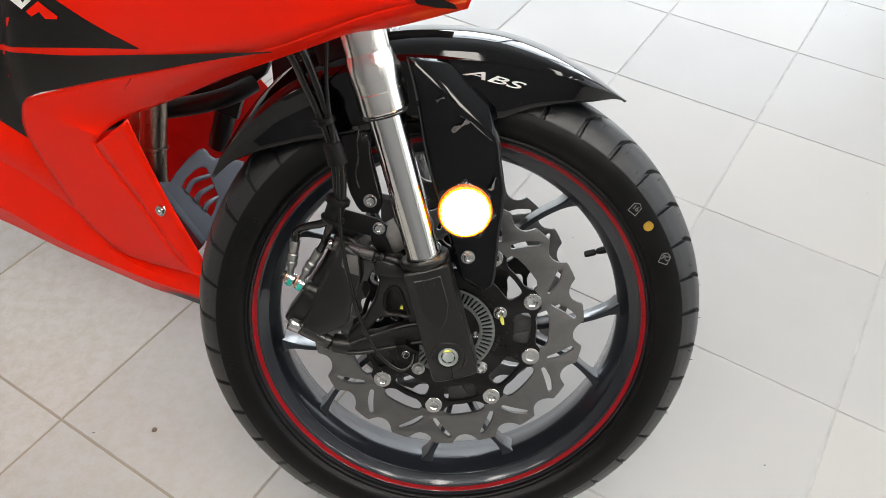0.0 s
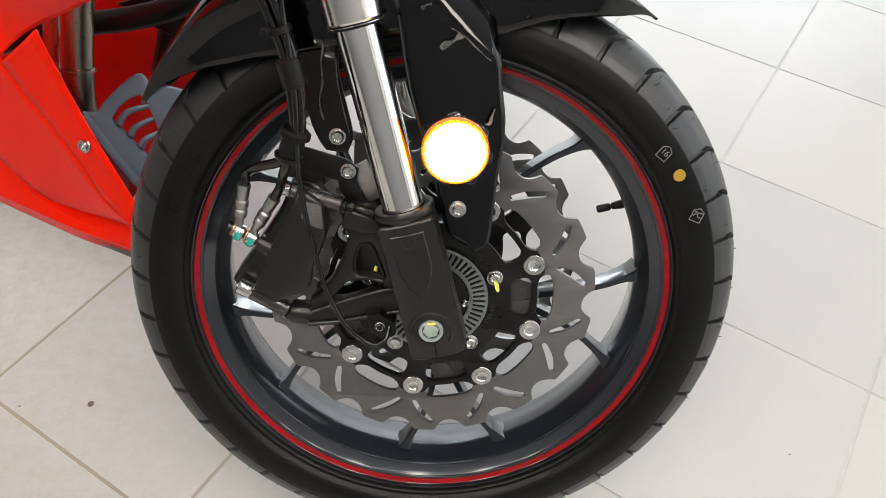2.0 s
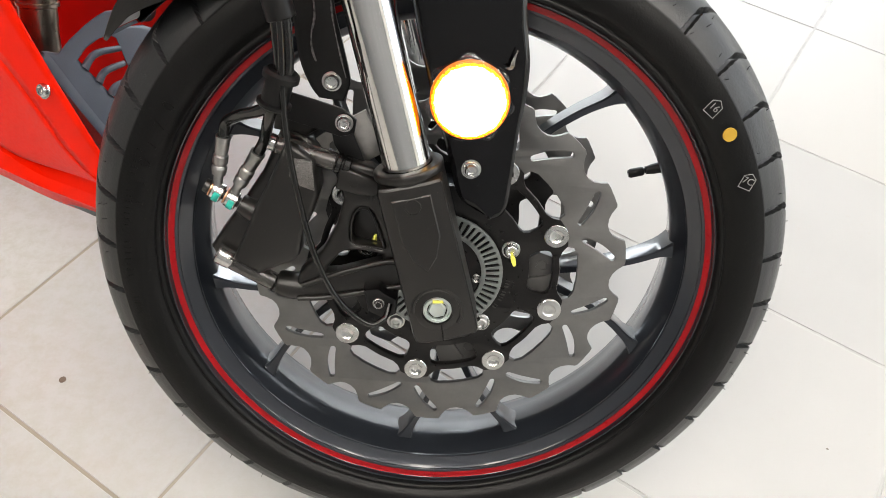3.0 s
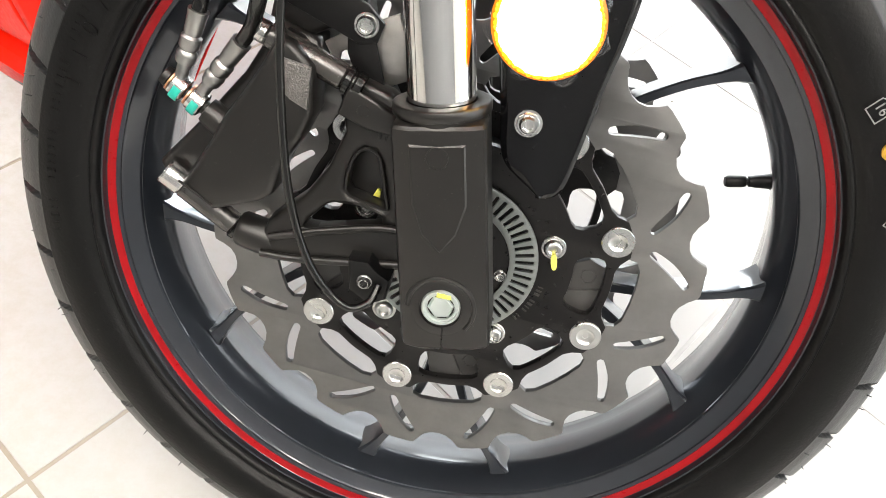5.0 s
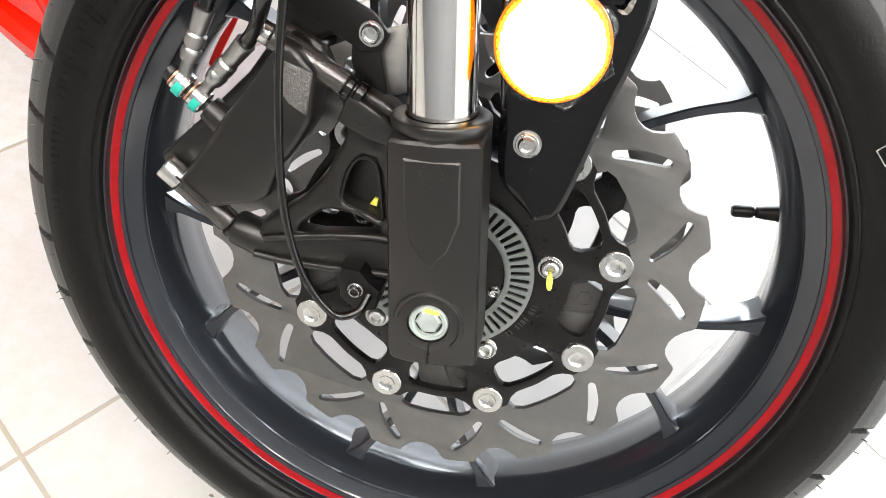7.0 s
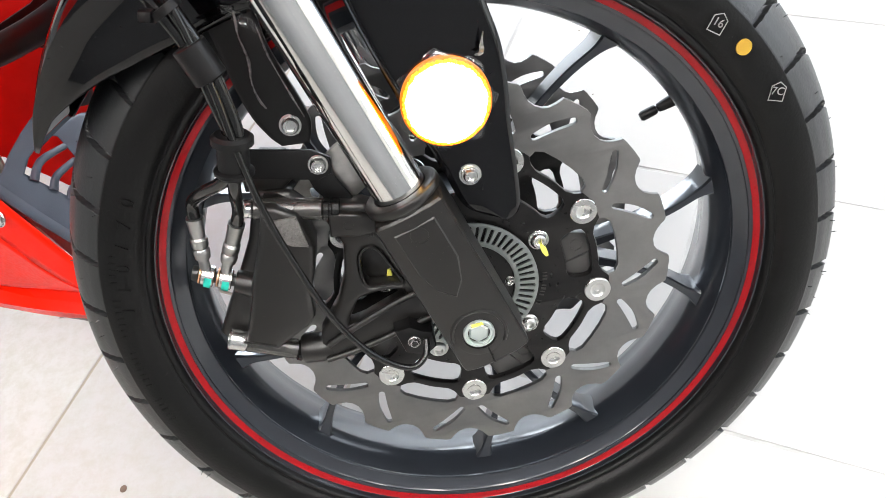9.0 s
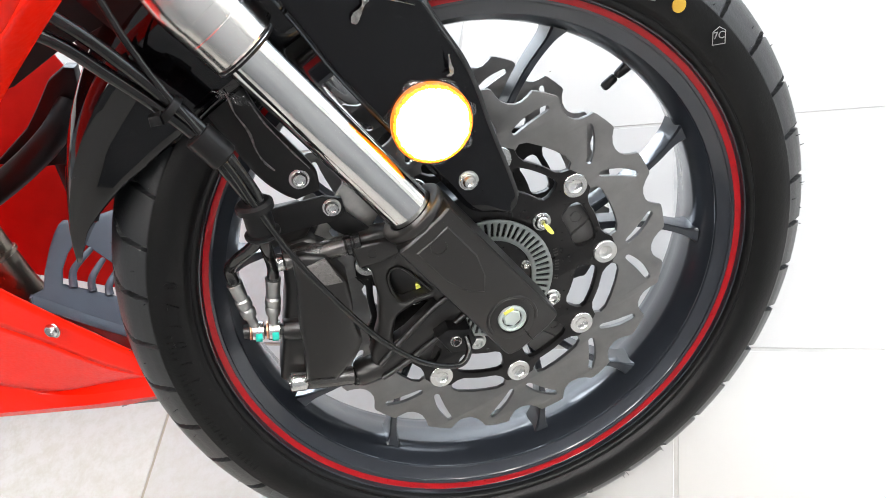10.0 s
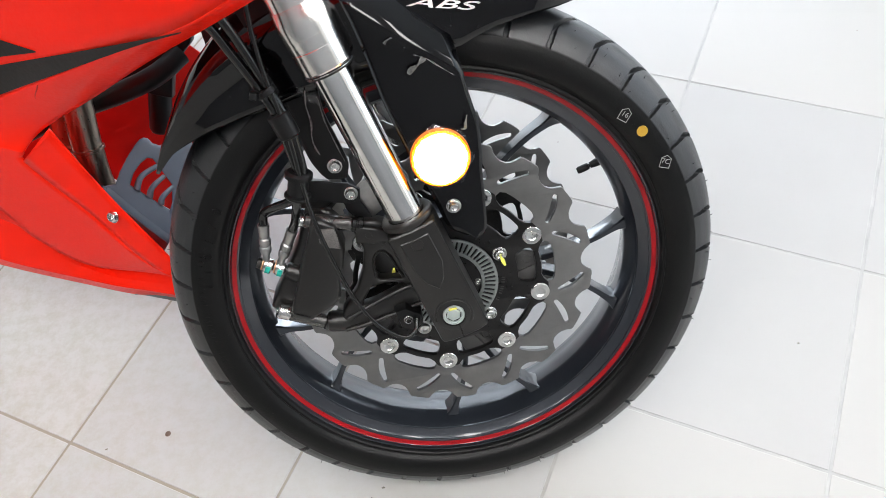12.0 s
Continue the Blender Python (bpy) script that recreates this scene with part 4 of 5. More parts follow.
CROWN = [(50, 0.3270), (57, 0.3278), (65, 0.3325), (74, 0.3370), (81, 0.3400), (91, 0.3415), (100, 0.3440), (112, 0.3470), (120, 0.3460), (126, 0.3415), (131, 0.3365), (138, 0.3285), (146, 0.3215)]


def fender_side(a):
    """Half width, crown and edge radius of the fender at an angle."""
    w = 0.010 + 0.058 * math.sin(min(1.0, (a - 54) / 16) * math.pi / 2)
    if a > 128:
        w -= 0.030 * ((a - 128) / 18) ** 1.5
    return w, between(CROWN, a), between(EDGE, a)


def fender_y(a, v):
    w = fender_side(a)[0]
    y = w * math.sin(min(1.0, v * 1.45) * math.pi / 2)
    if a > 106:  # a sculpted ridge along the tail
        y += 0.009 * min(1.0, (a - 106) / 12) * max(0.0, 1 - abs(v - 0.60) / 0.2) * min(1.0, (146 - a) / 18)
    return y


def fender_point(i, j):
    a = 55 + (146 - 55) * i / 80
    v = (j - 20) / 20
    w, top, edge = fender_side(a)
    r = top - (top - edge) * abs(v) ** 2.6
    return (r * math.cos(radians(a)), fender_y(a, abs(v)) * (1 if v > 0 else -1), r * math.sin(radians(a)))


fender = part("front_fender", sheet(fender_point, 81, 41), GLOSS, motorcycle, "glossy black front fender", angle=60)
thicken(fender, 0.0025, -1)


def strip(left, right, depth, nu=10, nv=28, fold=0.0, at=0.4):
    """A blade between two edges of (x, z); depth(z) gives its y; fold: how far its middle line stands proud."""
    a, b = smooth_line([(x, z, 0) for x, z in left], 8), smooth_line([(x, z, 0) for x, z in right], 8)

    def along(line, t):
        k = t * (len(line) - 1)
        i = min(int(k), len(line) - 2)
        return line[i].lerp(line[i + 1], k - i)

    def point(i, j):
        p = along(a, j / (nv - 1)).lerp(along(b, j / (nv - 1)), i / (nu - 1))
        u = i / (nu - 1)
        bulge = fold * (1 - abs(u - at) / max(at, 1 - at))
        return (p.x, depth(p.x, p.y) - bulge, p.y)

    return sheet(point, nu, nv)


def stay_depth(x, z):
    """The plate bends inward under the fender along a slanting crease."""
    d = z - (0.236 + (0.05 - x) * 0.85)
    return -0.0885 + 0.034 * max(0.0, min(1.0, d / 0.04)) ** 1.2


def torn_scrap(middle, seed, size, depth):
    """A crumpled leaf of film lying on a plate."""
    rng = random.Random(seed)
    edge = [0.85 + 0.3 * math.sin(k * 0.42 + seed) + 0.1 * math.sin(k * 1.9 + 2 * seed) + rng.uniform(-0.08, 0.08) for k in range(30)]
    lift = [[rng.uniform(0, 0.0010) for j in range(5)] for k in range(30)]

    def point(i, j):
        r, q = 0.015 * size * edge[i] * (j + 0.15) / 4, math.tau * i / 30
        x, z = middle[0] + 0.8 * r * math.cos(q) - 0.5 * r * math.sin(q), middle[1] + 0.8 * r * math.sin(q) - 0.25 * r * math.cos(q)
        return (x, depth(x, z) - 0.0070 - lift[i][j], z)

    return sheet(point, 30, 5, True)


stay = part("fender_stay", strip([(-0.0480, 0.3200), (-0.0370, 0.2700), (-0.0290, 0.2250), (-0.0160, 0.1750), (-0.0045, 0.1380), (0.0030, 0.1130), (0.0075, 0.0960), (0.0130, 0.0860), (0.0220, 0.0795), (0.0345, 0.0722)], [(0.0330, 0.3100), (0.0450, 0.2550), (0.0500, 0.2180), (0.0545, 0.1900), (0.0540, 0.1640), (0.0514, 0.1380), (0.0500, 0.1080), (0.0480, 0.0830), (0.0445, 0.0745), (0.0390, 0.0714)], stay_depth, 12, 64, fold=0.003), GLOSS, motorcycle, "glossy black fender side plate", angle=60)
thicken(stay, 0.004, -1)
part("stay_screw", screw((0.0188, -0.0922, 0.1112), (0, -1, 0), 0.0062, 0.0045), ALLOY, stay, "silver socket screw")
def peel(points, wide, seed):
    """A wrinkled ribbon of half-peeled film along points of (x, z) on the side plate."""
    rng = random.Random(seed)
    line = smooth_line([(x, z, 0) for x, z in points], 6)

    def point(i, j):
        d = (line[min(i + 1, len(line) - 1)] - line[max(i - 1, 0)]).normalized()
        w = wide * (0.62 + 0.34 * math.sin(i * 0.37 + seed) + rng.uniform(-0.08, 0.08)) * (j - 1.5) / 3
        x, z = line[i].x - d.y * w, line[i].y + d.x * w
        return (x, stay_depth(x, z) - 0.0068 - rng.uniform(0, 0.0012), z)

    return sheet(point, len(line), 4)


for points, wide, seed in (
    (((0.0145, 0.2595), (0.0110, 0.2565), (0.0070, 0.2535), (0.0020, 0.2510), (-0.0015, 0.2475)), 0.0060, 1),
    (((0.0060, 0.2640), (0.0100, 0.2620), (0.0187, 0.2567), (0.0246, 0.2512), (0.0340, 0.2434), (0.0385, 0.2398)), 0.0016, 2),
    (((-0.0100, 0.2815), (-0.0140, 0.2805), (-0.0178, 0.2775)), 0.0036, 3),
    (((0.0445, 0.2010), (0.0425, 0.1950), (0.0410, 0.1890), (0.0370, 0.1885)), 0.0032, 4),
):
    part("film_edge", peel(points, wide, seed), PEEL, stay, "wrinkled ribbon of half-peeled film", angle=20)
part("stay_washer", lathe((0.0188, -0.0905, 0.1112), (0.0188, -0.0945, 0.1112), [(0, 0.0074), (0.0015, 0.0074)], 28), ALLOY, stay)
rear_stay = part("rear_fender_stay", strip([(-0.1480, 0.3350), (-0.1280, 0.2750), (-0.1190, 0.2420), (-0.1120, 0.1850), (-0.1040, 0.1620), (-0.0970, 0.1520)], [(-0.0880, 0.3350), (-0.0860, 0.2750), (-0.0870, 0.2380), (-0.0862, 0.2180), (-0.0806, 0.1950), (-0.0755, 0.1735), (-0.0744, 0.1620), (-0.0790, 0.1500)], lambda x, z: -0.0680 + 0.006 * max(0, (z - 0.2) / 0.08)), PLASTIC, motorcycle, "black plastic rear fender stay", angle=60)
thicken(rear_stay, 0.006, -1)
part("tape_scrap", torn_scrap((-0.0950, 0.2380), 23, 0.75, lambda x, z: -0.0672), FILM, rear_stay, "crumpled scrap of clear film", angle=20)
part("film_edge", tube([(-0.0982, -0.0706, 0.2428), (-0.0990, -0.0702, 0.2350), (-0.1004, -0.0698, 0.2277), (-0.0994, -0.0694, 0.2118), (-0.1020, -0.0690, 0.1980), (-0.1016, -0.0688, 0.1871), (-0.0988, -0.0686, 0.1790)], lambda q: 0.0005 + 0.0005 * math.sin(q * 9) ** 2, 6), PEEL, rear_stay, "peeled edge of clear film")
part("film_edge", tube([(-0.0880, -0.0698, 0.2300), (-0.0868, -0.0694, 0.2120), (-0.0835, -0.0691, 0.1950), (-0.0800, -0.0688, 0.1800), (-0.0770, -0.0686, 0.1680)], lambda q: 0.0004 + 0.0004 * math.sin(q * 7) ** 2, 6), PEEL, rear_stay, "peeled edge of clear film")
part("stay_screw", screw((-0.0874, -0.0680, 0.1646), (0, -1, 0), 0.0074, 0.0045), ALLOY, rear_stay)
hose_arm = part("hose_arm", flat([[(-0.1260, 0.1560), (-0.0800, 0.1440), (-0.0690, 0.1360), (-0.0710, 0.1250), (-0.0810, 0.1220), (-0.1270, 0.1350)]], -0.0672, -0.0632, 0.001), PLASTIC, motorcycle, "black hose bracket arm")
part("arm_strut", flat([[(-0.0865, 0.1150), (-0.0900, 0.1330), (-0.0740, 0.1290), (-0.0600, 0.0960), (-0.0660, 0.0930), (-0.0780, 0.1010)]], -0.0650, -0.0610, 0.001), PLASTIC, hose_arm)
part("arm_screw", screw((-0.0785, -0.0665, 0.1331), (0, -1, 0), 0.0070, 0.0045), ALLOY, hose_arm)

# raised lettering on the fender's side
text = letters("ABS", 0.0215, 0.0005, 0.0002)
turn = Matrix.Rotation(radians(-13.5), 4, "Z") @ Matrix(((1.62, 0.60, 0, 0), (0, 0.50, 0, 0), (0, 0, 1, 0), (0, 0, 0, 1)))
for v in text.vertices:
    q = turn @ v.co
    x, z = 0.0410 + q.x, 0.2965 + q.y
    a, r = math.degrees(math.atan2(z, x)), math.hypot(x, z)
    w, top, edge = fender_side(a)
    v.co = (x, -fender_y(a, max(0.0, (top - r) / (top - edge)) ** (1 / 2.6)) - 0.0026 - q.z, z)
part("abs_lettering", text, SILVER_INK, fender, "raised silver lettering ABS")

# ---- lit indicator ----
SIG = Vector((0.0140, 0, 0.1638))
signal = tagged(new("turn_signal"), "round amber indicator lamp, lit, taped to the fender plate")
signal.parent, signal.matrix_basis = motorcycle, FRONT
at = lambda y: Vector((SIG.x, y, SIG.z))  # noqa: E731
part("housing", lathe(at(-0.0880), at(-0.1), [(0, 0.0278), (0.004, 0.0286), (0.0075, 0.0286), (0.0090, 0.0262)], 48), LENS_RIM, signal, "amber edge of the lens")
rng = random.Random(5)
bm = lathe(at(-0.0950), at(-0.11), [(0, 0.0246), (0.0035, 0.0254), (0.0055, 0.0242), (0.0070, 0.0180), (0.0076, 0.0080), (0.0077, 0.0010)], 72)
for v in bm.verts:
    d = Vector((v.co.x - SIG.x, 0, v.co.z - SIG.z))
    if d.length > 0.023:
        v.co += d.normalized() * rng.uniform(-0.0005, 0.0006)
part("lens", bm, LENS, signal, "lit amber lens")
flutes = bmesh.new()
for n in range(60):
    a = math.tau * (n + rng.uniform(-0.2, 0.2)) / 60
    c = at(-0.0958) + Vector((math.cos(a), 0, math.sin(a))) * (0.0258 + rng.uniform(-0.0003, 0.0003))
    lathe(c, c + Vector((0, -0.0030, 0)), [(0, 0.0015), (0.0022, 0.0015), (0.0030, 0.0008)], 8, flutes)
tagged(part("fluted_edge", flutes, LENS_EDGE, signal, "glowing amber flutes round the lens"), kind="stuff")


def torn_film(middle, r_in, r_out, turns, depth, seed, crumple):
    """A torn scrap of clear film: a ring or patch with a ragged edge and creases."""
    rng = random.Random(seed)
    n = 48
    ragged = [0.9 + 0.08 * math.sin(k * 0.9 + seed) + rng.uniform(-0.03, 0.03) for k in range(n)]
    noise = [[rng.uniform(0, crumple) for j in range(6)] for k in range(n)]

    def point(i, j):
        r = r_in + (r_out * ragged[i] - r_in) * j / 5
        q = math.tau * i / n
        x, z = middle[0] + turns[0] * r * math.cos(q), middle[1] + turns[1] * r * math.sin(q)
        return (x, depth(x, z) - noise[i][j] * (1 if j else 0.4), z)

    return sheet(point, n, 6, True)


part("clear_tape", torn_film((SIG.x, SIG.z), 0.0282, 0.0340, (1, 1), lambda x, z: -0.0955 + 0.55 * max(0, math.hypot(x - SIG.x, z - SIG.z) - 0.0276), 3, 0.0008), FILM, signal, "torn clear tape round the lens", angle=20)

# ---- fairings ----
def skin(x, z):
    """Where the fairing's outer skin lies: y for a place in x and z."""
    low, high = x + 0.38, x + 0.13
    g = -0.7659 * x + 0.3159 * (low - math.hypot(low, 0.04)) / 2 + 0.4159 * (high + math.hypot(high, 0.04)) / 2
    return -0.1880 + g - 0.4218 * z


def on_skin(bottom, top, lift, nu=12, nv=48, bow=0.0, round_top=False):
    """A sheet between two edges of (x, z) that follows the skin; lift(u) moves it out from the skin (minus: outward)."""
    bm = strip(bottom, top, lambda x, z: 0, nu, nv)
    bm.verts.ensure_lookup_table()
    for n, v in enumerate(bm.verts):
        u = (n // nv) / (nu - 1)
        v.co.y = skin(v.co.x, v.co.z) + lift(u) - bow * math.sin(math.pi * u)
        if round_top:
            v.co.y += 2.2 * max(0.0, v.co.z - between(BAND_TOP, v.co.x)) ** 2
    return bm


BAND_TOP = [(-0.5310, 0.1850), (-0.5030, 0.2430), (-0.4270, 0.2650), (-0.3180, 0.2950), (-0.2400, 0.3180), (-0.1540, 0.3400), (-0.1050, 0.3590), (-0.0550, 0.3770), (0.0100, 0.3930)]
upper = part("upper_fairing", on_skin(BAND_TOP, [(-0.7600, 0.4200), (-0.6200, 0.5300), (-0.4900, 0.5600), (-0.3700, 0.5600), (-0.2700, 0.5500), (-0.1800, 0.5300), (-0.1000, 0.5000), (-0.0300, 0.4600), (0.0300, 0.4150)], lambda u: 0, 16, round_top=True), RED, motorcycle, "glossy red upper fairing", angle=60)
thicken(upper, 0.003, -1)
def decal(bottom, top):
    part("decal", on_skin(bottom, top, lambda u: -0.0012, 5, 40, round_top=True), DECAL, upper, "matt black decal arrow", angle=60)


decal([(-0.5310, 0.1870), (-0.5280, 0.2150), (-0.5030, 0.2450), (-0.4270, 0.2670), (-0.3180, 0.2955), (-0.2040, 0.3255), (-0.1540, 0.3362)], [(-0.6400, 0.2450), (-0.6000, 0.2880), (-0.5180, 0.2975), (-0.4110, 0.3035), (-0.3100, 0.3155), (-0.2030, 0.3300), (-0.1535, 0.3372)])
decal([(-0.6200, 0.2980), (-0.5140, 0.3040), (-0.4200, 0.3110), (-0.3120, 0.3207)], [(-0.6200, 0.4500), (-0.4700, 0.3830), (-0.3800, 0.3430), (-0.3115, 0.3217)])


def skin_patch(name, outline, mat, out, label=""):
    """A cut film or recess of any outline on the upper fairing's skin."""
    bm = bmesh.new()
    bm.faces.new([bm.verts.new((x, 0, z)) for x, z in outline])
    bmesh.ops.triangulate(bm, faces=bm.faces)
    bmesh.ops.subdivide_edges(bm, edges=bm.edges, cuts=2, use_grid_fill=True)
    for v in bm.verts:
        v.co.y = skin(v.co.x, v.co.z) + 2.2 * max(0.0, v.co.z - between(BAND_TOP, v.co.x)) ** 2 - out
    part(name, bm, mat, upper, label, angle=60)


skin_patch("decal_mark", [(-0.468, 0.346), (-0.447, 0.358), (-0.421, 0.344), (-0.423, 0.341), (-0.440, 0.340), (-0.448, 0.347), (-0.461, 0.341)], RED, 0.0024, "red mark on the black decal")
skin_patch("decal_mark", [(-0.492, 0.366), (-0.476, 0.360), (-0.471, 0.355), (-0.456, 0.366), (-0.448, 0.364), (-0.474, 0.348), (-0.500, 0.362)], SILVER_INK, 0.0024, "silver mark on the black decal")
skin_patch("air_inlet", [(-0.0320, 0.3850), (-0.0300, 0.3825), (-0.0170, 0.3805), (-0.0010, 0.3803), (-0.0030, 0.3835), (-0.0110, 0.3865), (-0.0220, 0.3890)], PLASTIC, 0.0020, "black slot in the fairing's nose")
part("panel_seam", tube([(x, skin(x, z) + d, z) for x, z, d in ((-0.3360, 0.2870, -0.0004), (-0.3400, 0.2830, 0.0), (-0.3500, 0.2740, 0.0022), (-0.3570, 0.2620, 0.0060), (-0.3570, 0.2520, 0.0110))], 0.0006, 6), RED_SHADED, upper, "fine seam across the rolled edge")
# the faceted side panel: rows of corners from the top down, with how far each row stands out from the skin
SIDE_ROWS = [
    ([(-0.7200, 0.2600), (-0.5650, 0.2080), (-0.5310, 0.1850), (-0.4910, 0.0670), (-0.4330, 0.0200), (-0.3000, 0.0240)], 0.0),
    ([(-0.7400, 0.1780), (-0.6050, 0.1320), (-0.5440, 0.0980), (-0.4930, 0.0600), (-0.4280, 0.0080), (-0.3010, 0.0150)], 0.016),
    ([(-0.7600, 0.1180), (-0.6250, 0.0920), (-0.5510, 0.0560), (-0.4800, 0.0280), (-0.4100, -0.0020), (-0.3040, 0.0020)], 0.004),
    ([(-0.7700, 0.0850), (-0.6430, 0.0610), (-0.5580, 0.0230), (-0.4680, -0.0020), (-0.3970, -0.0150), (-0.3070, -0.0100)], -0.004),
    ([(-0.7800, 0.0500), (-0.6610, 0.0270), (-0.5690, -0.0020), (-0.4760, -0.0260), (-0.4040, -0.0400), (-0.3130, -0.0350)], 0.010),
    ([(-0.7800, 0.0450), (-0.6610, 0.0220), (-0.5690, -0.0060), (-0.4760, -0.0290), (-0.4040, -0.0430), (-0.3150, -0.0380)], 0.055),
]


def side_rows(rows):
    lines = []
    for pts, off in rows:
        fine = smooth_line([(x, z, 0) for x, z in pts], 6)
        lines.append([(p.x, skin(p.x, p.y) + off, p.y) for p in fine])
    return sheet(lambda i, j: lines[i][j], len(lines), len(lines[0]))


side = part("side_fairing", side_rows(SIDE_ROWS), RED, motorcycle, "glossy red faceted side fairing", angle=14)
thicken(side, 0.003, -1)
PANEL_OUT = [(0.0100, 0.3930), (-0.0550, 0.3770), (-0.1050, 0.3590), (-0.1540, 0.3400), (-0.2400, 0.3180), (-0.3180, 0.2950), (-0.4270, 0.2650), (-0.5030, 0.2430), (-0.5240, 0.2220), (-0.5310, 0.1850), (-0.5090, 0.1130), (-0.4910, 0.0670), (-0.4330, 0.0200), (-0.3100, 0.0250)]
PANEL_IN = [(0.0070, 0.3790), (-0.0490, 0.3620), (-0.0840, 0.3550), (-0.1130, 0.3440), (-0.2080, 0.3050), (-0.2880, 0.2680), (-0.3660, 0.2350), (-0.4050, 0.2130), (-0.4150, 0.2030), (-0.4200, 0.1950), (-0.4050, 0.1640), (-0.3780, 0.1200), (-0.3450, 0.0520), (-0.3080, 0.0260)]
bm = on_skin(PANEL_OUT, PANEL_IN, lambda u: 0.0, 14, 120)
for n, v in enumerate(bm.verts):
    u, k = (n // 120) / 13, (n % 120) / 119 * 13
    roll = max(0.0, min(1.0, (7.5 - k) / 2.5))
    v.co.y += 0.026 * roll * u**2 - 0.006 * (1 - roll) * u
facet = part("main_facet", bm, RED, side, "rolled edge and broad flank of the red fairing", angle=50)
thicken(facet, 0.003, -1)
MAIN_RIGHT = [(-0.4200, 0.1950), (-0.4050, 0.1640), (-0.3780, 0.1200), (-0.3540, 0.0670), (-0.3210, 0.0280), (-0.3080, 0.0260)]
edge_strip = part("opening_edge", on_skin(MAIN_RIGHT, [(-0.3670, 0.2320), (-0.3550, 0.1810), (-0.3410, 0.1350), (-0.3250, 0.0930), (-0.3090, 0.0550), (-0.2960, 0.0270)], lambda u: -0.006 + 0.012 * u, 6, 32), RED, side, angle=14)
thicken(edge_strip, 0.003, -1)
part("black_tip", on_skin([(-0.4040, -0.0330), (-0.3660, -0.0345), (-0.3200, -0.0330)], [(-0.4020, -0.0315), (-0.3640, -0.0250), (-0.3180, -0.0190)], lambda u: -0.0005 + 0.004 * (1 - u), 4, 10), PLASTIC, side, "black lower tip of the side fairing")
part("fairing_screw", screw((-0.3500, 0.0290, 0.1165), (-0.55, -1, 0.25), 0.0078, 0.0050), ALLOY, side, "silver fairing screw")

# ---- behind the fairing: guard, pipes, far panel ----
guard = tagged(new("radiator_guard"), "slate grey plastic radiator side guard with louvres")
guard.parent, guard.matrix_basis = motorcycle, FRONT
def guard_y(x, z):
    return 0.5074 + 1.6679 * x + 0.9155 * z


def slanted(mesh):
    for v in mesh.vertices:
        v.co.y += guard_y(v.co.x, v.co.z)
    return mesh


GUARD_EDGE = [(-0.3560, 0.1458), (-0.3471, 0.1421), (-0.3429, 0.1515), (-0.3358, 0.1615), (-0.3300, 0.1675), (-0.3265, 0.1698), (-0.3230, 0.1698), (-0.3195, 0.1665), (-0.3161, 0.1600), (-0.3104, 0.1545), (-0.3027, 0.1538), (-0.2827, 0.1422), (-0.2736, 0.0583), (-0.2992, 0.0579), (-0.3095, 0.0710), (-0.3284, 0.1018), (-0.3513, 0.1402)]
GUARD_MOUTH = [(-0.3366, 0.1342), (-0.3334, 0.1424), (-0.3270, 0.1484), (-0.3209, 0.1500), (-0.3166, 0.1467), (-0.3103, 0.1318), (-0.3026, 0.1133), (-0.3038, 0.0977), (-0.3066, 0.0911)]
part("upper_face", slanted(flat([GUARD_EDGE, GUARD_MOUTH], -0.004, 0.004, 0.0022)), GUARD, guard, angle=60)
RIDGE = [(-0.3560, 0.1440), (-0.3513, 0.1390), (-0.3284, 0.1005), (-0.3095, 0.0700)]
UNDER = [(-0.3690, 0.1380), (-0.3620, 0.1200), (-0.3440, 0.0770), (-0.3290, 0.0420)]
rows = [[(x, guard_y(x, z), z) for x, z in RIDGE], [(x, guard_y(x, z) - 0.004, z - 0.006) for x, z in RIDGE], [(x, 0.078, z) for x, z in UNDER]]
lines3 = [smooth_line(r, 8) for r in rows]
thicken(part("lower_face", sheet(lambda i, j: lines3[i][j], 3, len(lines3[0])), GUARD, guard, angle=60), 0.004)
for a, m, b in (((-0.3314, 0.1265), (-0.3257, 0.1373), (-0.3135, 0.1378)), ((-0.3218, 0.1135), (-0.3180, 0.1221), (-0.3090, 0.1249)), ((-0.3132, 0.1014), (-0.3101, 0.1084), (-0.3025, 0.1106))):
    bm = tube([(x, guard_y(x, z) - lift, z) for (x, z), lift in ((a, 0.001), (m, 0.007), (b, 0.001))], lambda q: 0.0040 - 0.0012 * q, 10)
    part("louvre", bm, GUARD, guard)

pipes = tagged(new("exhaust_headers"), "heat-stained steel exhaust header pipes")
pipes.parent, pipes.matrix_basis = motorcycle, FRONT
for dx, dy in ((0, 0), (-0.030, 0.03)):
    pipe = part("header_pipe", tube([(-0.3600 + dx, 0.095 + dy, 0.290), (-0.3680 + dx, 0.090 + dy, 0.232), (-0.3750 + dx, 0.090 + dy, 0.178), (-0.3760 + dx, 0.092 + dy, 0.130), (-0.3700 + dx, 0.105 + dy, 0.075), (-0.40 + dx, 0.16 + dy, 0.02)], lambda s: 0.0165 - 0.0025 * min(1, max(0, (s - 0.45) * 4)), 24), STAINLESS, pipes)
    part("pipe_band", lathe((-0.3747 + dx, 0.090 + dy, 0.181), (-0.3750 + dx, 0.090 + dy, 0.174), [(0, 0.0165), (0.001, 0.0185), (0.004, 0.0185), (0.005, 0.0165)], 28), STAINLESS, pipes)
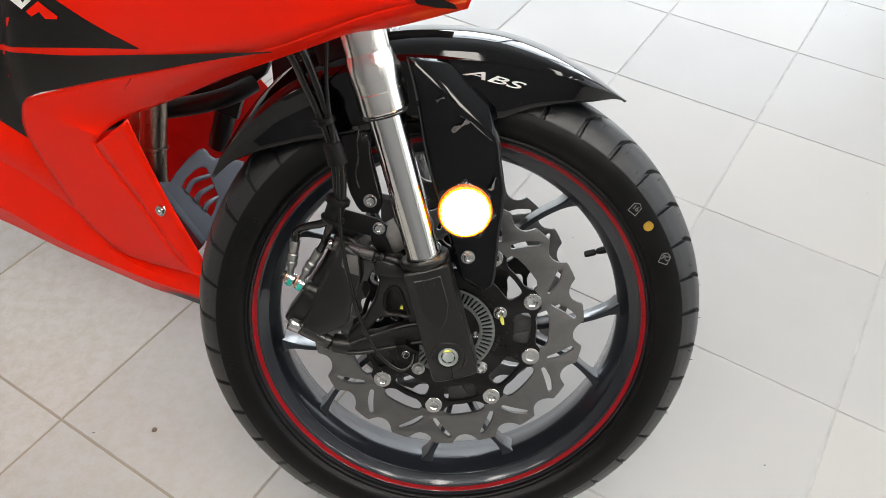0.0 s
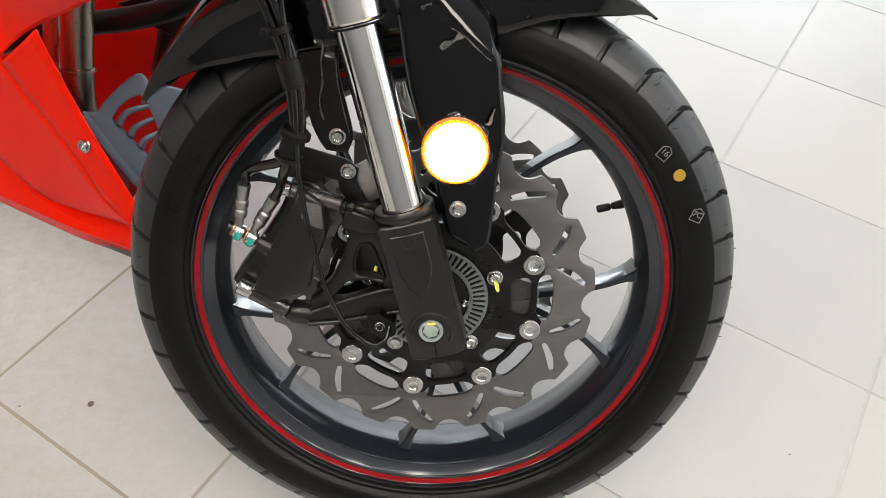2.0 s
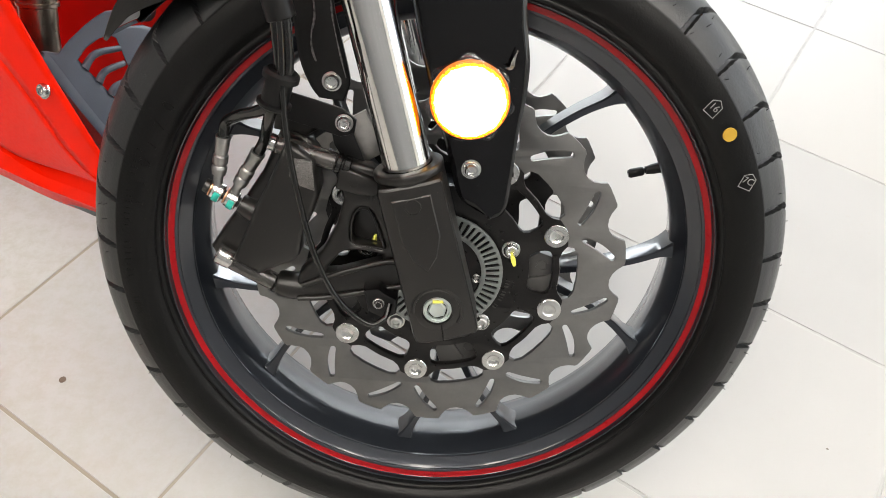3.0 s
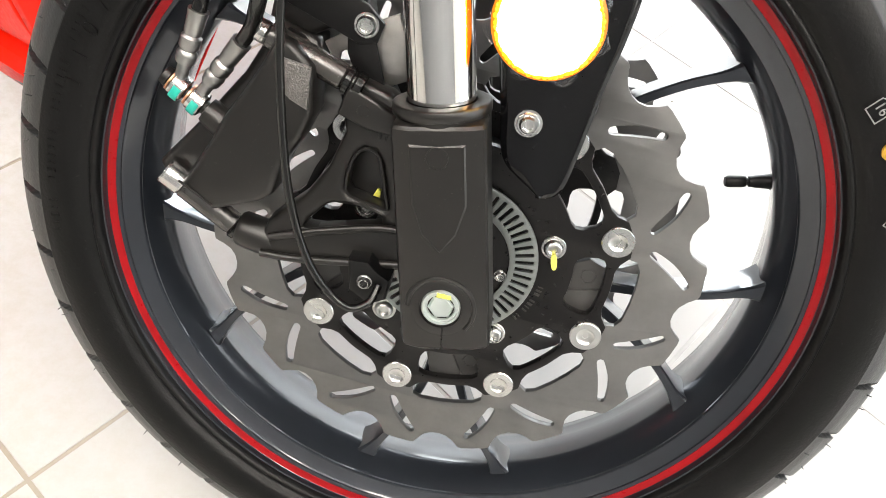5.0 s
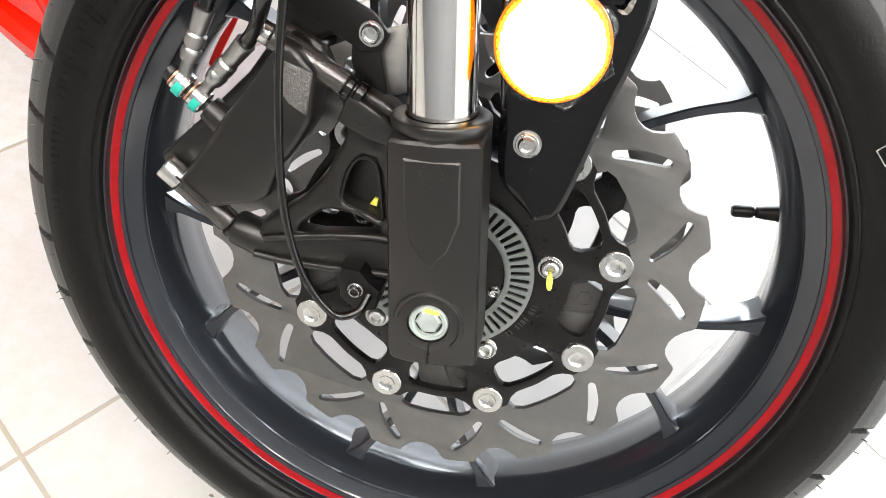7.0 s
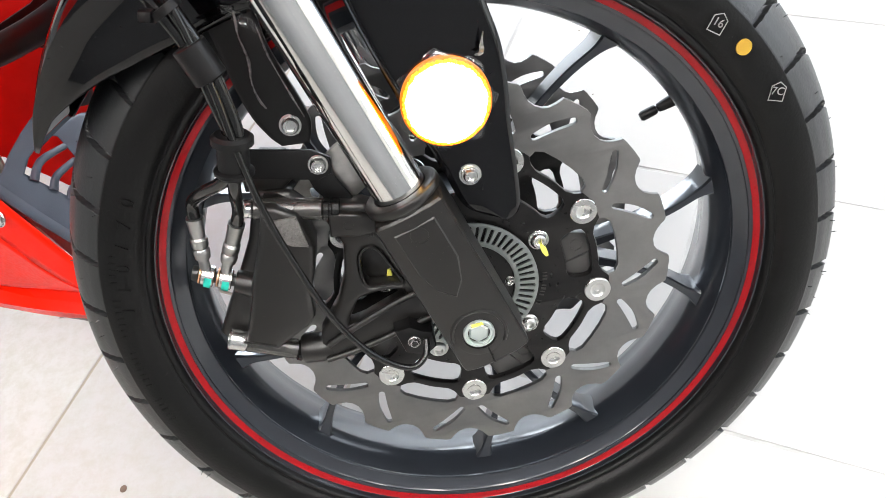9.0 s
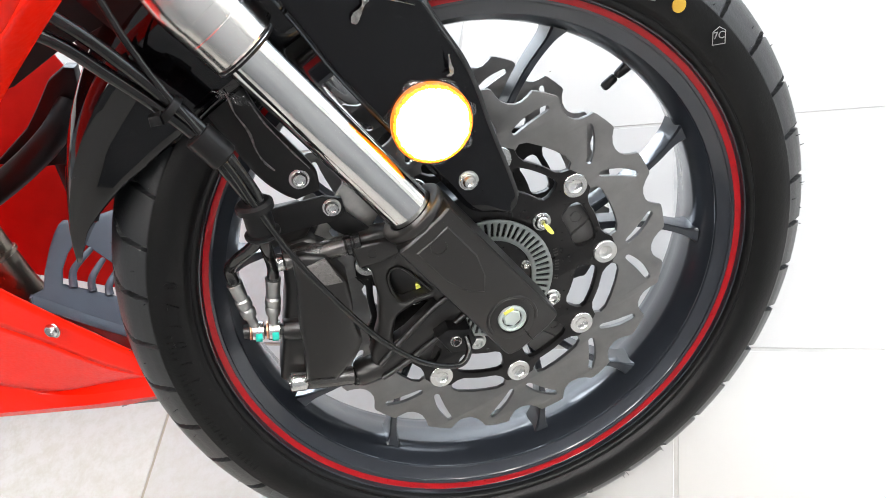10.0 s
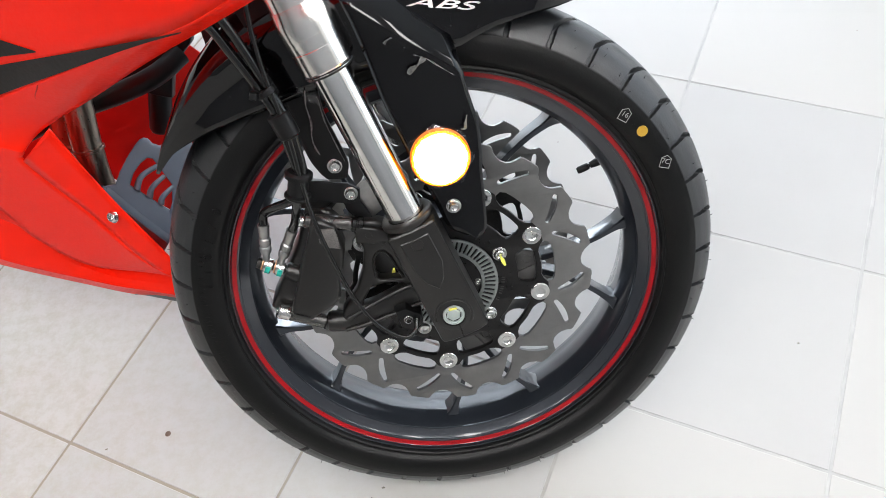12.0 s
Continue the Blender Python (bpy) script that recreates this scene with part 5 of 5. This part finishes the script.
part("inner_cowl", flat([[(-0.30, 0.305), (-0.245, 0.299), (-0.20, 0.306), (-0.165, 0.306), (-0.10, 0.345), (0.0, 0.372), (0.0, 0.46), (-0.30, 0.46)]], 0.030, 0.036, 0.001), PLASTIC, motorcycle, "black inner cowl behind the fork")
part("far_fairing", flat([[(-0.56, 0.30), (-0.285, 0.30), (-0.281, 0.237), (-0.268, 0.222), (-0.25, 0.12), (-0.30, -0.05), (-0.376, 0.013), (-0.42, 0.058), (-0.46, 0.095), (-0.56, 0.12)]], 0.280, 0.284, 0.001), RED_SHADED, motorcycle, "red inner face of the far fairing")
part("frame_bar", tube([(-0.50, 0.135, 0.185), (-0.41, 0.128, 0.212), (-0.33, 0.125, 0.226), (-0.285, 0.130, 0.238), (-0.258, 0.150, 0.252)], 0.0125, 16), PLASTIC, motorcycle, "black frame tube")
part("horn_bracket", flat([[(-0.350, 0.238), (-0.305, 0.252), (-0.288, 0.262), (-0.262, 0.279), (-0.2430, 0.283), (-0.2350, 0.278), (-0.2425, 0.262), (-0.270, 0.240), (-0.279, 0.215), (-0.283, 0.203), (-0.294, 0.207), (-0.3134, 0.215), (-0.330, 0.228)]], 0.148, 0.168, 0.003), PLASTIC, motorcycle, "black plastic bracket behind the fairing")
part("horn_can", lathe((-0.312, 0.21, 0.205), (-0.330, 0.215, 0.148), [(0, 0.012), (0.004, 0.0145), (0.055, 0.0145), (0.060, 0.012)], 20), PLASTIC, motorcycle, "black round canister behind the fairing")
part("far_cowl", flat([[(-0.281, 0.30), (-0.20, 0.30), (-0.20, 0.200), (-0.262, 0.200), (-0.277, 0.218)]], 0.354, 0.360, 0.001), PLASTIC, motorcycle, "black inner cowl of the far side")

# ---- floor tiles ----
def tile_mesh():
    h, e = TILE_SIZE / 2 - 0.0020, 0.0008
    bm = bmesh.new()
    low = [bm.verts.new((x * h, y * h, -0.0012)) for x, y in ((-1, -1), (1, -1), (1, 1), (-1, 1))]
    mid = [bm.verts.new((x * h, y * h, -0.0005)) for x, y in ((-1, -1), (1, -1), (1, 1), (-1, 1))]
    top = [bm.verts.new((x * (h - e), y * (h - e), 0)) for x, y in ((-1, -1), (1, -1), (1, 1), (-1, 1))]
    for a, b in ((low, mid), (mid, top)):
        for k in range(4):
            bm.faces.new((a[k], a[(k + 1) % 4], b[(k + 1) % 4], b[k]))
    bm.faces.new(top)
    bmesh.ops.recalc_face_normals(bm, faces=bm.faces)
    mesh = bpy.data.meshes.new("tile")
    bm.to_mesh(mesh)
    bm.free()
    mesh.materials.append(TILE)
    return mesh


tile = tile_mesh()
ca, sa = math.cos(radians(TILE_TURN)), math.sin(radians(TILE_TURN))
rest = bmesh.new()
for i in range(-24, 25):
    for j in range(-24, 25):
        u, w = i + 0.5, j + 0.5
        cx, cy = TILE_AT[0] + TILE_SIZE * (u * ca + w * sa), TILE_AT[1] + TILE_SIZE * (u * sa - w * ca)
        if not (x0 - 0.1 < cx < x1 + 0.1 and y0 - 0.1 < cy < y1 + 0.1):
            continue
        m = pose(cx, cy, 0, 0, 0, TILE_TURN)
        if math.hypot(cx - 0.1, cy - 0.5) < 2.3:
            ob = new("tile", tile)
            ob.parent, ob.matrix_basis = floor, m
        else:
            n0 = len(rest.verts)
            rest.from_mesh(tile)
            rest.verts.ensure_lookup_table()
            bmesh.ops.transform(rest, matrix=m, verts=rest.verts[n0:])
far_tiles = part("far_tiles", rest, TILE, floor, flat_shade=True)
tagged(far_tiles, kind="stuff")

spot = FRONT @ Vector((-0.429, 0.1105, -0.244))
stain = part("stain", lathe((spot.x, spot.y, 0.0002), (spot.x, spot.y, 0.01), [(0, 0.0042), (0.0004, 0.0036)], 14), material("brown_spot", (0.12, 0.08, 0.055), 0.6), None)
tagged(stain, "small dark brown spot dried on a pale tile", "stain")

# crumbs of dried paint and grit on the tiles
rng = random.Random(8)
crumbs = bmesh.new()
for n in range(46):
    x, y = rng.uniform(-0.9, 1.5), rng.uniform(-0.2, 1.4)
    r = rng.uniform(0.0008, 0.0026)
    ring3 = [(r * rng.uniform(0.5, 1.2) * math.cos(q), r * rng.uniform(0.3, 0.8) * math.sin(q)) for q in (0.3, 1.4, 2.6, 3.7, 5.2)]
    top = [crumbs.verts.new((x + a * 0.6, y + b * 0.6, 0.0008)) for a, b in ring3]
    low = [crumbs.verts.new((x + a, y + b, 0.0001)) for a, b in ring3]
    crumbs.faces.new(top)
    for k in range(5):
        crumbs.faces.new((low[k], low[(k + 1) % 5], top[(k + 1) % 5], top[k]))
grit = part("floor_grit", crumbs, material("grit", (0.2, 0.18, 0.15), 0.8, vary=0.5), None)
tagged(grit, "crumbs of grit scattered on the pale tiles", "grit", kind="stuff")
